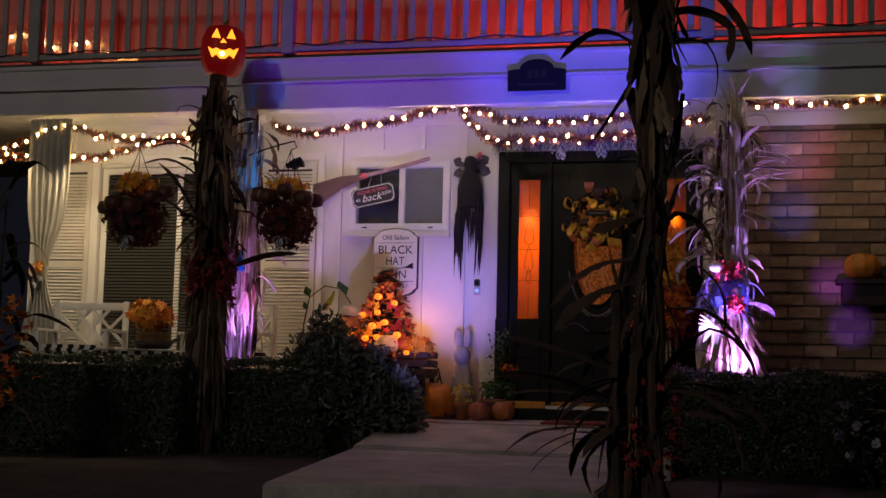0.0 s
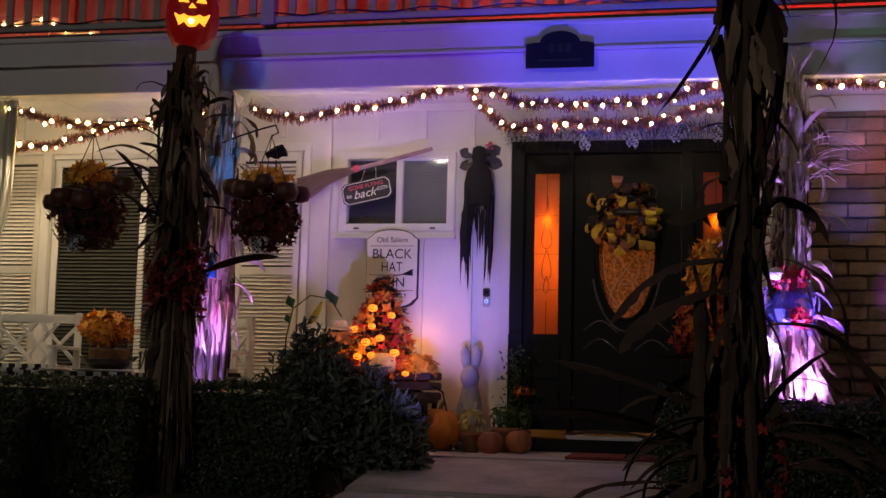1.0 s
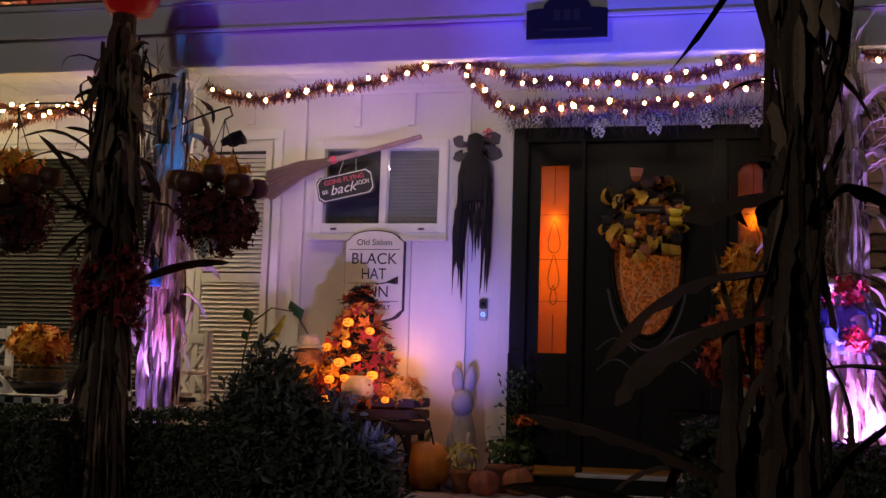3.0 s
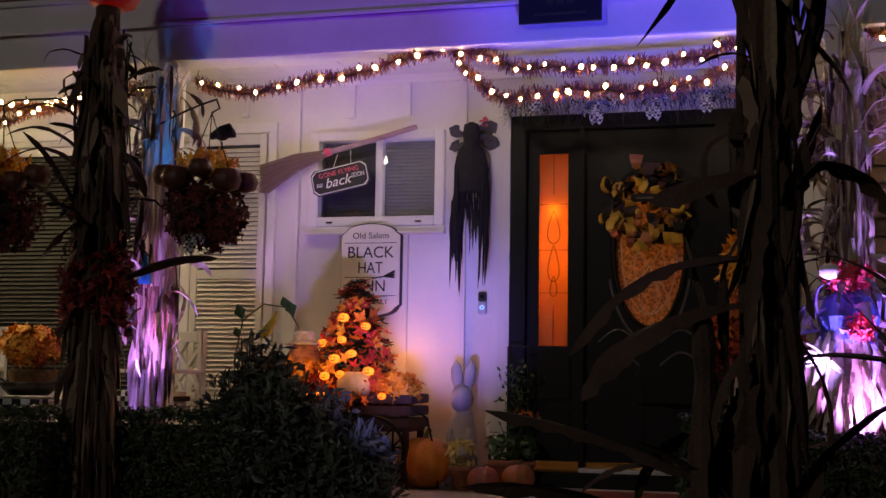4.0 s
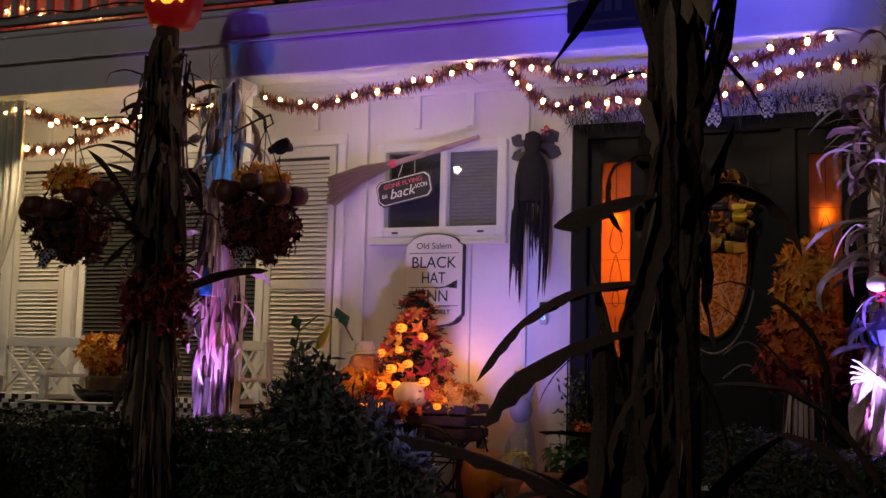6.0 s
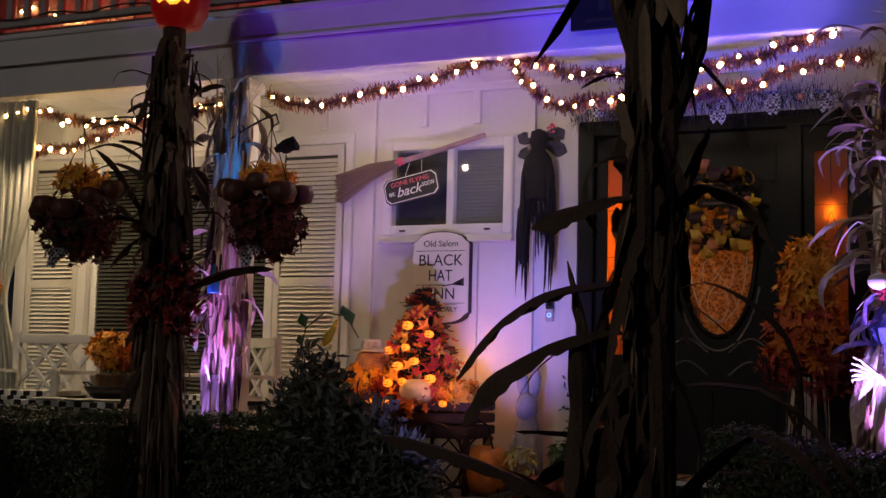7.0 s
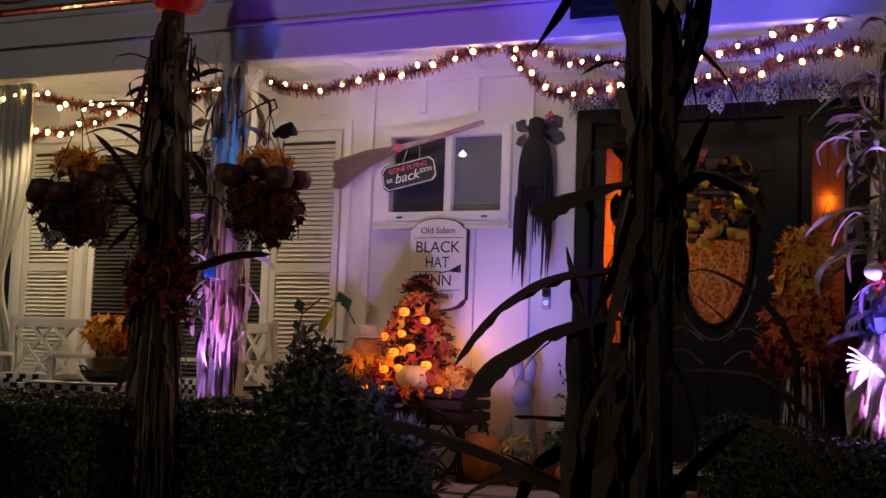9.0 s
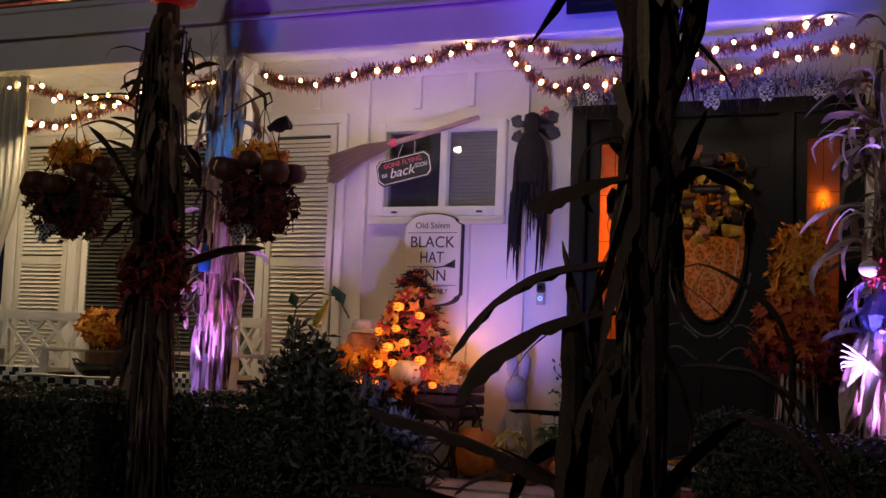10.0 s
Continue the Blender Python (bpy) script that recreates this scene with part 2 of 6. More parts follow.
ribbon_yellow = mat("yellow_striped_ribbon", (0.75, 0.58, 0.04), 0.45, 0.3, 18, 0.3)
bead = mat("copper_bead", (0.45, 0.18, 0.10), 0.3, 0.3, 10, 0.05, metal=0.4)
foil = mat("iridescent_foil", (0.42, 0.38, 0.72), 0.22, 0.3, 14, 0.5, metal=0.5)
skin_white = mat("white_mask", (0.8, 0.78, 0.78), 0.5, 0.1, 8, 0.1)
blue_cloth = mat("blue_glitter_cloth", (0.06, 0.08, 0.35), 0.4, 0.4, 40, 0.5)
red_cloth = mat("red_flower_cloth", (0.75, 0.06, 0.10), 0.7, 0.3, 20, 0.4)
mat_rug = mat("red_doormat", (0.22, 0.05, 0.04), 0.95, 0.5, 9, 0.8)
white_petal = mat("white_petal", (0.6, 0.6, 0.62), 0.6, 0.1, 10, 0.1)
plaque_mat = mat("dark_plaque", (0.004, 0.005, 0.010), 0.85, 0.2, 8, 0.1)
plaque_bar = mat("dull_plaque_bars", (0.010, 0.010, 0.02), 0.6, 0.2, 8, 0.1)
green_leaf = mat("green_leaf", (0.05, 0.12, 0.03), 0.5, 0.4, 12, 0.1, island=0.7)
pale_leaf = mat("pale_yellow_leaf", (0.62, 0.55, 0.20), 0.6, 0.3, 12, 0.1, island=0.7)


# ---- mesh tools ----
def thing(name, label, category, place=(0, 0, 0), group="", kind=""):
    ob = new(name)
    ob.location = place
    return tagged(ob, label, category, group, kind)


def mesh_of(bm, name, material, smooth=False):
    me = bpy.data.meshes.new(name)
    bm.to_mesh(me)
    bm.free()
    for m in material if isinstance(material, (list, tuple)) else (material,):
        me.materials.append(m)
    if smooth:
        for p in me.polygons:
            p.use_smooth = True
    return me


def part(name, bm, material, parent=None, label="", smooth=False, kind=""):
    ob = new(name, mesh_of(bm, name, material, smooth))
    if parent:
        ob.parent = parent
    return tagged(ob, label, kind=kind)


def again(name, me, parent, m, label=""):
    """One more piece on a mesh that it shares."""
    ob = new(name, me)
    ob.parent = parent
    ob.matrix_basis = m
    return tagged(ob, label)


def box(bm, x0, x1, y0, y1, z0, z1, bevel=0.0):
    r = bmesh.ops.create_cube(bm, size=1)
    bmesh.ops.scale(bm, verts=r["verts"], vec=(x1 - x0, y1 - y0, z1 - z0))
    bmesh.ops.translate(bm, verts=r["verts"], vec=((x0 + x1) / 2, (y0 + y1) / 2, (z0 + z1) / 2))
    if bevel:
        es = list({e for v in r["verts"] for e in v.link_edges})
        bmesh.ops.bevel(bm, geom=es, offset=bevel, segments=2, affect="EDGES")
    return bm


def boxed(*a, bevel=0.0):
    return box(bmesh.new(), *a, bevel=bevel)


def frame_for(d):
    d = d.normalized()
    s = d.cross(Vector((0, 0, 1)) if abs(d.z) < 0.9 else Vector((0, 1, 0))).normalized()
    return s, s.cross(d)


def tube(bm, pts, radii, sides=8, cap=True):
    """A round bar along pts, with a radius at each."""
    pts = [Vector(p) for p in pts]
    radii = radii if isinstance(radii, (list, tuple)) else [radii] * len(pts)
    rings = []
    for i, p in enumerate(pts):
        s, u = frame_for(pts[min(i + 1, len(pts) - 1)] - pts[max(i - 1, 0)])
        rings.append([bm.verts.new(p + (s * math.cos(a) + u * math.sin(a)) * radii[i]) for a in (2 * math.pi * k / sides for k in range(sides))])
    for a, b in zip(rings, rings[1:]):
        for k in range(sides):
            bm.faces.new((a[k], a[(k + 1) % sides], b[(k + 1) % sides], b[k]))
    if cap:
        bm.faces.new(rings[0][::-1])
        bm.faces.new(rings[-1])
    return bm


def lathe(bm, profile, sides=20, centre=(0, 0, 0), lobes=0, depth=0.0):
    """A turned form from (radius, height) pairs; lobes give it ribs."""
    c = Vector(centre)
    rings = []
    for r, z in profile:
        ring = []
        for k in range(sides):
            a = 2 * math.pi * k / sides
            q = r * (1 - depth * (0.5 + 0.5 * math.cos(lobes * a)) ** 2) if lobes else r
            ring.append(bm.verts.new(c + Vector((q * math.cos(a), q * math.sin(a), z))))
        rings.append(ring)
    for a, b in zip(rings, rings[1:]):
        for k in range(sides):
            bm.faces.new((a[k], a[(k + 1) % sides], b[(k + 1) % sides], b[k]))
    bm.faces.new(rings[0][::-1])
    bm.faces.new(rings[-1])
    return bm


def ball(bm, c, r, squash=(1, 1, 1), sub=2):
    v = bmesh.ops.create_icosphere(bm, subdivisions=sub, radius=r)["verts"]
    bmesh.ops.scale(bm, verts=v, vec=squash)
    bmesh.ops.translate(bm, verts=v, vec=c)
    return v


def blade(bm, base, azimuth, rise, length, bend, width, steps=9, twist=0.0, fold=0.25, ragged=0.0):
    """A long corn leaf: it leaves its base at an angle and bends down in an arc."""
    p, e, a = Vector(base), radians(rise), radians(azimuth)
    rows = []
    kink = random.randint(1, steps)
    turns = [random.uniform(0.3, 1.5) + (2.2 if abs(i - kink) < 1 else 0) for i in range(steps + 1)]
    share = steps / sum(turns)
    for i in range(steps + 1):
        f = i / steps
        d = Vector((math.cos(a) * math.cos(e), math.sin(a) * math.cos(e), math.sin(e)))
        side = Vector((-math.sin(a), math.cos(a), 0))
        up = side.cross(d)
        tw = twist * f
        s = side * math.cos(tw) + up * math.sin(tw)
        w = width * 0.5 * (0.35 + 0.65 * math.sin(math.pi * min(0.98, f * 0.9 + 0.12)) ** 0.7) * (1 + ragged * random.uniform(-1, 1))
        if i == steps:
            w *= 0.15
        rows.append([bm.verts.new(p - s * w + up * w * fold), bm.verts.new(p), bm.verts.new(p + s * w + up * w * fold)])
        p = p + d * (length / steps)
        e -= radians(bend) / steps * turns[i] * share
        a += random.uniform(-0.03, 0.03)
    for r, q in zip(rows, rows[1:]):
        bm.faces.new((r[0], r[1], q[1], q[0]))
        bm.faces.new((r[1], r[2], q[2], q[1]))
    return p


def leaf_quad(V, F, c, n, length, width, roll=0.0):
    """Adds a pointed, folded leaf of four faces."""
    n = n.normalized()
    s, u = frame_for(n)
    d = s * math.cos(roll) + u * math.sin(roll)
    t = n.cross(d)
    k = len(V)
    V += [c, c + d * length * 0.5 + t * width * 0.5 + n * width * 0.15, c + d * length, c + d * length * 0.5 - t * width * 0.5 + n * width * 0.15, c + d * length * 0.5]
    F += [(k, k + 1, k + 4), (k + 1, k + 2, k + 4), (k + 4, k + 2, k + 3), (k, k + 4, k + 3)]


def maple(V, F, c, n, size, roll):
    """Adds a five-pointed maple leaf."""
    n = n.normalized()
    s, u = frame_for(n)
    k = len(V)
    V.append(c)
    tips = (0.85, 0.50, 1.0, 0.52, 1.1, 0.52, 1.0, 0.50, 0.85, 0.30)
    for i, r in enumerate(tips):
        a = roll + 2 * math.pi * i / 10
        V.append(c + (s * math.cos(a) + u * math.sin(a)) * size * 0.5 * r + n * size * (0.10 if i % 2 == 0 else -0.02) * random.uniform(0.2, 1.6))
    F += [(k, k + 1 + i, k + 1 + (i + 1) % 10) for i in range(10)]


def raw(name, V, F, material, parent=None, label="", kind="", index=None):
    me = bpy.data.meshes.new(name)
    me.from_pydata([tuple(v) for v in V], [], F)
    for m in material if isinstance(material, (list, tuple)) else (material,):
        me.materials.append(m)
    if index:
        me.polygons.foreach_set("material_index", index)
    ob = new(name, me)
    if parent:
        ob.parent = parent
    return tagged(ob, label, kind=kind)


def rnd_dir():
    v = Vector((random.gauss(0, 1), random.gauss(0, 1), random.gauss(0, 1)))
    return v.normalized()


def setting(name, bm, material, label="", category=""):
    return tagged(part(name, bm, material), label, category, kind="structure")


def write(text, size, material, place, parent, name="lettering", tilt=0.0, width=None, slant=0.0, serif=0.0):
    """Raised letters that face the street."""
    cu = bpy.data.curves.new(name, "FONT")
    cu.body, cu.size, cu.extrude, cu.align_x, cu.shear = text, size, 0.0015, "CENTER", slant
    cu.offset = serif
    tmp = bpy.data.objects.new(name, cu)
    scene.collection.objects.link(tmp)
    bpy.context.view_layer.update()
    me = bpy.data.meshes.new_from_object(tmp)
    bpy.data.objects.remove(tmp)
    me.materials.append(material)
    ob = new(name, me)
    xs = [v.co.x for v in me.vertices]
    k = width / (max(xs) - min(xs)) if width else 1.0
    ob.parent = parent
    ob.matrix_basis = pose(*place, 90, 0, 0) @ pose(0, 0, 0, 0, 0, tilt) @ Matrix.Diagonal((k, 1, 1, 1))
    return ob


# ---- the house ----
def wall_with(name, x0, x1, z0, z1, holes, material, label):
    """A 0.2 m wall along x with openings (x0, x1, z0, z1) through it."""
    bm = bmesh.new()
    xs = sorted({x0, x1, *[h[0] for h in holes], *[h[1] for h in holes]})
    for a, b in zip(xs, xs[1:]):
        cut = sorted([(h[2], h[3]) for h in holes if h[0] <= a and b <= h[1]])
        z = z0
        for c, d in cut:
            if c > z:
                box(bm, a, b, 0, 0.2, z, c)
            z = d
        if z < z1:
            box(bm, a, b, 0, 0.2, z, z1)
    return setting(name, bm, material, label, "wall")


DOOR, SMALL, LARGE = (0.0, 1.68, 0.05, 2.28), (-1.265, -0.445, 1.645, 2.185), (-3.66, -2.14, 0.5, 2.2)
house_wall = wall_with("wall_front", -4.34, 1.84, -0.3, 2.64, (DOOR, SMALL, LARGE), siding, "cream painted board and batten porch wall")
bm = bmesh.new()
box(bm, 0, 1, 0, 1, 0, 1)
batten_mesh = mesh_of(bm, "batten", siding)


def batten(x, z0, z1, w=0.045, parent=house_wall):
    again("batten", batten_mesh, parent, Matrix.Translation((x - w / 2, -0.034, z0)) @ Matrix.Diagonal((w, 0.036, z1 - z0, 1)))


for k in range(-11, 1):
    x = -0.30 + 0.365 * k
    if SMALL[0] - 0.06 < x < SMALL[1] + 0.06:
        batten(x, 2.31, 2.52)
        batten(x, -0.1, 1.58)
    elif -4.4 < x < -1.5:
        batten(x, 2.34, 2.52)
    else:
        batten(x, -0.1, 2.52)
for z, h in ((2.52, 0.06),):
    again("batten", batten_mesh, house_wall, Matrix.Translation((-4.34, -0.036, z)) @ Matrix.Diagonal((6.18, 0.038, h, 1)))
again("corner_board", batten_mesh, house_wall, Matrix.Translation((-0.115, -0.024, -0.1)) @ Matrix.Diagonal((0.112, 0.026, 2.54, 1)))
again("corner_board", batten_mesh, house_wall, Matrix.Translation((1.69, -0.024, -0.1)) @ Matrix.Diagonal((0.13, 0.026, 2.54, 1)))

setting("wall_room_back", boxed(-4.34, 6.5, 2.6, 2.7, -0.3, 2.64), siding, "plain rear wall of the dark rooms", "wall")
setting("wall_room_side", boxed(-0.35, -0.25, 0.2, 2.6, -0.3, 2.64), siding, "plain side wall of the hall", "wall")
setting("wall_room_end", boxed(1.8, 1.9, 0.2, 2.6, -0.3, 2.64), siding, "plain end wall of the hall", "wall")
setting("wall_left_end", boxed(-4.34, -4.24, 0.2, 2.6, -0.3, 2.64), siding, "plain outer end wall of the house", "wall")

bm = bmesh.new()
box(bm, -2.02, 6.5, -0.98, 2.7, -0.35, 0.05, 0.01)
box(bm, -4.6, -2.021, -1.42, 2.7, -0.35, 0.05)
setting("porch_floor", bm, concrete, "grey concrete porch floor slab", "floor")


def slab(corners, low):
    """A thick slab from the corners of its top, with a worn rim."""
    bm = bmesh.new()
    top = [bm.verts.new(c) for c in corners]
    foot = [bm.verts.new((c[0], c[1], low)) for c in corners]
    bm.faces.new(top)
    bm.faces.new(foot[::-1])
    n = len(corners)
    for i in range(n):
        bm.faces.new((top[i], foot[i], foot[(i + 1) % n], top[(i + 1) % n]))
    bmesh.ops.recalc_face_normals(bm, faces=bm.faces)
    bmesh.ops.bevel(bm, geom=bm.edges[:], offset=0.012, segments=2, affect="EDGES")
    return bm


setting("porch_apron", slab([(-0.62, -2.02, -0.08), (1.5, -2.24, -0.08), (1.5, -0.985, 0.04), (-0.62, -0.985, 0.04)], -0.36), concrete, "sloping concrete apron in front of the porch", "path")
bm = slab([(-0.34, -4.46, -0.12), (1.22, -4.2, -0.12), (1.3, -2.26, -0.10), (-0.62, -2.05, -0.10)], -0.42)
setting("walkway_slab", bm, concrete, "pale concrete walkway slab in front of the porch", "path")

# the ground rises in small waves and reaches the horizon
bm = bmesh.new()
edge = [-400, -120, -40, -15, -9, -7, -6, -5, -4, -3, -2, -1.2, 0, 1.2, 2, 3, 4.5, 7, 12, 40, 120, 400]
grid = [[bm.verts.new((x, y, -0.34 + 0.015 * math.sin(1.7 * x + y) * (abs(y) < 20) + (0.12 if y > -3.5 else 0))) for x in edge] for y in edge]
for r, s in zip(grid, grid[1:]):
    for i in range(len(edge) - 1):
        bm.faces.new((r[i], r[i + 1], s[i + 1], s[i]))
setting("ground", bm, soil, "dark planting soil and yard at night", "ground")

# the porch beam, its moulding and the soffit boards
bm = bmesh.new()
box(bm, -7.5, 6.5, -0.80, -0.62, 2.52, 2.73, 0.006)
setting("porch_beam", bm, fascia_paint, "pale painted porch beam under coloured light", "beam")
bm = bmesh.new()
box(bm, -7.5, 6.5, -0.835, -0.64, 2.733, 2.93, 0.008)
box(bm, -7.5, 6.5, -0.85, -0.836, 2.72, 2.745, 0.004)
box(bm, -7.5, 6.5, -0.86, -0.836, 2.895, 2.93, 0.006)
setting("beam_trim", bm, fascia_paint, "stepped moulding along the top of the porch beam", "trim")
bm = bmesh.new()
for k in range(5):
    box(bm, -7.5, 6.5, -0.615 + 0.123 * k, -0.615 + 0.117 + 0.123 * k, 2.572, 2.586)
for k in range(36):
    box(bm, -7.4 + 0.40 * k, -7.392 + 0.40 * k, -0.615, -0.01, 2.566, 2.571)
box(bm, -7.5, 6.5, -0.62, 2.7, 2.588, 2.64)
setting("ceiling", bm, ceiling_paint, "pale soffit boards of the porch ceiling", "ceiling")

# the upper deck
setting("deck_edge", boxed(-7.5, 6.5, -0.78, 2.7, 2.932, 2.97), deck_wood, "dark edge of the upper deck", "deck")
bm = bmesh.new()
box(bm, -7.5, 6.5, 0.82, 0.92, 2.97, 5.3)
upper = setting("wall_upper", bm, red_wall, "upper storey wall lit deep red", "wall")
bm = bmesh.new()
box(bm, -0.11, 0.11, 0, 0.02, 0, 2.3, 0.004)
board = mesh_of(bm, "plank", red_wall)
for k in range(56):
    again("plank", board, upper, pose(-7.3 + 0.245 * k, 0.8, 2.97))
bm = bmesh.new()
box(bm, -7.5, 6.5, -1.2, 3.0, 5.3, 5.45)
setting("upper_ceiling", bm, deck_wood, "dark eaves above the upper deck", "ceiling")

rail = thing("deck_railing", "painted wooden deck railing with flat upright slats", "railing")
part("bottom_rail", boxed(-7.5, 6.5, -0.83, -0.775, 2.99, 3.035, bevel=0.005), rail_paint, rail)
part("top_rail", boxed(-7.5, 6.5, -0.84, -0.76, 3.91, 3.96, bevel=0.005), rail_paint, rail)
bm = bmesh.new()
box(bm, -0.024, 0.024, -0.016, 0.016, 0, 0.875, 0.003)
slat = mesh_of(bm, "slat", rail_paint)
for k in range(96):
    again("slat", slat, rail, pose(-7.4 + 0.145 * k, -0.8, 3.035))
for x in (-3.9, -1.62, 1.72, 4.2):
    part("railing_post", boxed(x - 0.05, x + 0.05, -0.86, -0.76, 2.972, 4.04, bevel=0.006), rail_paint, rail)
bm = bmesh.new()
tube(bm, [(-7 + 0.12 * i, -0.845 - 0.008 * math.sin(i * 2.1), 3.042 + 0.014 * math.sin(i * 1.3)) for i in range(112)], 0.006, 5)
cable = thing("string_cable", "dark string light cable wound along the railing", "cable")
part("cable", bm, wire, cable)

# the porch posts
for x in (-1.965, 1.88):
    p = thing("porch_post", "square painted porch post wrapped in corn stalks", "post", (x, -0.71, 0), "porch posts")
    part("shaft", boxed(-0.085, 0.085, -0.085, 0.085, 0.05, 2.518, bevel=0.006), white, p)
    part("capital", boxed(-0.09, 0.105, -0.092, 0.105, 2.44, 2.517, bevel=0.01), white, p)

# brick wall beside the porch
brick_wall = setting("wall_brick", boxed(1.84, 6.5, 0.02, 0.2, -0.3, 2.64), mortar, "tan brick wall with pale joints", "wall")
setting("lintel", boxed(1.85, 6.5, -0.03, 0.02, 2.46, 2.57, bevel=0.006), white, "pale painted board above the brick", "trim")
bm = bmesh.new()
box(bm, 0, 0.238, 0, 0.03, 0, 0.088, 0.005)
brick_mesh = mesh_of(bm, "brick", brick_mat)
info = brick_mat.node_tree.nodes.new("ShaderNodeObjectInfo")
tint = brick_mat.node_tree.nodes.new("ShaderNodeHueSaturation")
span = brick_mat.node_tree.nodes.new("ShaderNodeMapRange")
span.inputs[3].default_value, span.inputs[4].default_value = 0.45, 1.25
brick_mat.node_tree.links.new(info.outputs["Random"], span.inputs[0])
brick_mat.node_tree.links.new(span.outputs[0], tint.inputs["Value"])
pb = brick_mat.node_tree.nodes["Principled BSDF"]
brick_mat.node_tree.links.new(pb.inputs["Base Color"].links[0].from_socket, tint.inputs["Color"])
brick_mat.node_tree.links.new(tint.outputs[0], pb.inputs["Base Color"])
BRICKS = []
for row in range(26):
    for col in range(18):
        x = 1.845 + 0.25 * col - (0.125 if row % 2 else 0)
        if x < 1.843 or x > 6.2:
            continue
        BRICKS.append((x, -0.1 + 0.101 * row))


# ---- windows and shutters ----
def shutter(x0, x1, z0, z1):
    s = thing("shutter", "cream louvred wooden window shutter", "shutter", ((x0 + x1) / 2, -0.004, z0), "window shutters")
    w, h = (x1 - x0) / 2, z1 - z0
    bm = bmesh.new()
    for a, b in ((-w, -w + 0.045), (w - 0.045, w)):
        box(bm, a, b, -0.03, 0, 0, h, 0.004)
    for c, d in ((0, 0.07), (h / 2 - 0.03, h / 2 + 0.03), (h - 0.06, h)):
        box(bm, -w + 0.045, w - 0.045, -0.028, 0, c, d)
    part("frame", bm, louvre, s)
    part("backing", boxed(-w + 0.045, w - 0.045, -0.006, 0, 0.07, h - 0.06), screen, s)
    bm = bmesh.new()
    r = box(bm, -w + 0.047, w - 0.047, -0.003, 0.003, -0.016, 0.016)
    bmesh.ops.rotate(bm, verts=bm.verts, matrix=Matrix.Rotation(radians(-38), 3, "X"))
    sl = mesh_of(bm, "slat", louvre)
    n = int((h - 0.14) / 0.03)
    for k in range(n):
        z = 0.085 + k * 0.03
        if abs(z - h / 2) > 0.035:
            again("slat", sl, s, pose(0, -0.015, z))
    return s


shutter(-2.10, -1.60, 0.42, 2.22)
shutter(-4.20, -3.74, 0.42, 2.22)
bm = bmesh.new()
for a in ((-4.27, -1.53, 2.235, 2.30), (-4.27, -4.215, 0.36, 2.235), (-1.585, -1.53, 0.36, 2.235), (-3.735, -3.66, 0.42, 2.235), (-2.14, -2.105, 0.42, 2.235), (-4.30, -1.50, 0.31, 0.36)):
    box(bm, a[0], a[1], -0.034, -0.002, a[2], a[3], 0.004)
setting("window_trim", bm, white, "cream trim boards round the shutters and window", "trim")

win = tagged(new("window_large"), "large dark porch window with closed blinds", "window", kind="structure")
bm = bmesh.new()
for a in ((-3.655, -3.60, 0.505, 2.195), (-2.20, -2.145, 0.505, 2.195), (-3.6, -2.2, 0.505, 0.56), (-3.6, -2.2, 2.14, 2.195), (-2.92, -2.87, 0.56, 2.14)):
    box(bm, a[0], a[1], 0.02, 0.07, a[2], a[3], 0.004)
part("window_frame", bm, white, win)
for a, b in ((-3.6, -2.92), (-2.87, -2.2)):
    ob = part("pane", boxed(a, b, 0.04, 0.046, 0.56, 2.14), dark_pane, win)
bm = bmesh.new()
box(bm, -3.6, -2.2, -0.002, 0.002, -0.014, 0.014)
bmesh.ops.rotate(bm, verts=bm.verts, matrix=Matrix.Rotation(radians(-40), 3, "X"))
sl = mesh_of(bm, "blind_slat", screen)
for k in range(54):
    again("blind_slat", sl, win, pose(0, 0.028, 0.575 + 0.029 * k))

win = tagged(new("window_small"), "small sliding window with white frame and half-drawn blind", "window", kind="structure")
bm = bmesh.new()
x0, x1, z0, z1 = SMALL
for a in ((x0 - 0.03, x0 + 0.03, z0 - 0.03, z1 + 0.03), (x1 - 0.03, x1 + 0.03, z0 - 0.03, z1 + 0.03), (x0 + 0.03, x1 - 0.03, z1 - 0.025, z1 + 0.03), (x0 + 0.03, x1 - 0.03, z0 - 0.03, z0 + 0.03)):
    box(bm, a[0], a[1], -0.045, 0.08, a[2], a[3], 0.005)
box(bm, -0.865, -0.82, -0.02, 0.06, z0 + 0.03, z1 - 0.025, 0.004)
part("window_frame", bm, white, win)
part("window_sill", boxed(x0 - 0.065, x1 + 0.04, -0.075, 0, 1.562, 1.578, bevel=0.004), white, win)
part("casing", boxed(x0 - 0.05, x1 + 0.035, -0.04, 0, 1.579, z0 - 0.032, bevel=0.003), white, win)
bm = bmesh.new()
for x in (x0 + 0.11, x1 - 0.13):
    box(bm, x - 0.02, x + 0.02, -0.052, -0.044, z0 - 0.012, z0 + 0.0)
part("weep_cover", bm, plastic_black, win)
clear = bpy.data.materials.new("window_glass")
clear.use_nodes = True
shade = clear.node_tree.nodes["Principled BSDF"]
shade.inputs["Base Color"].default_value = (0.82, 0.84, 0.88, 1)
shade.inputs["Roughness"].default_value = 0.03
shade.inputs["Transmission Weight"].default_value = 1.0
tint = clear.copy()
tint.node_tree.nodes["Principled BSDF"].inputs["Base Color"].default_value = (0.42, 0.43, 0.46, 1)
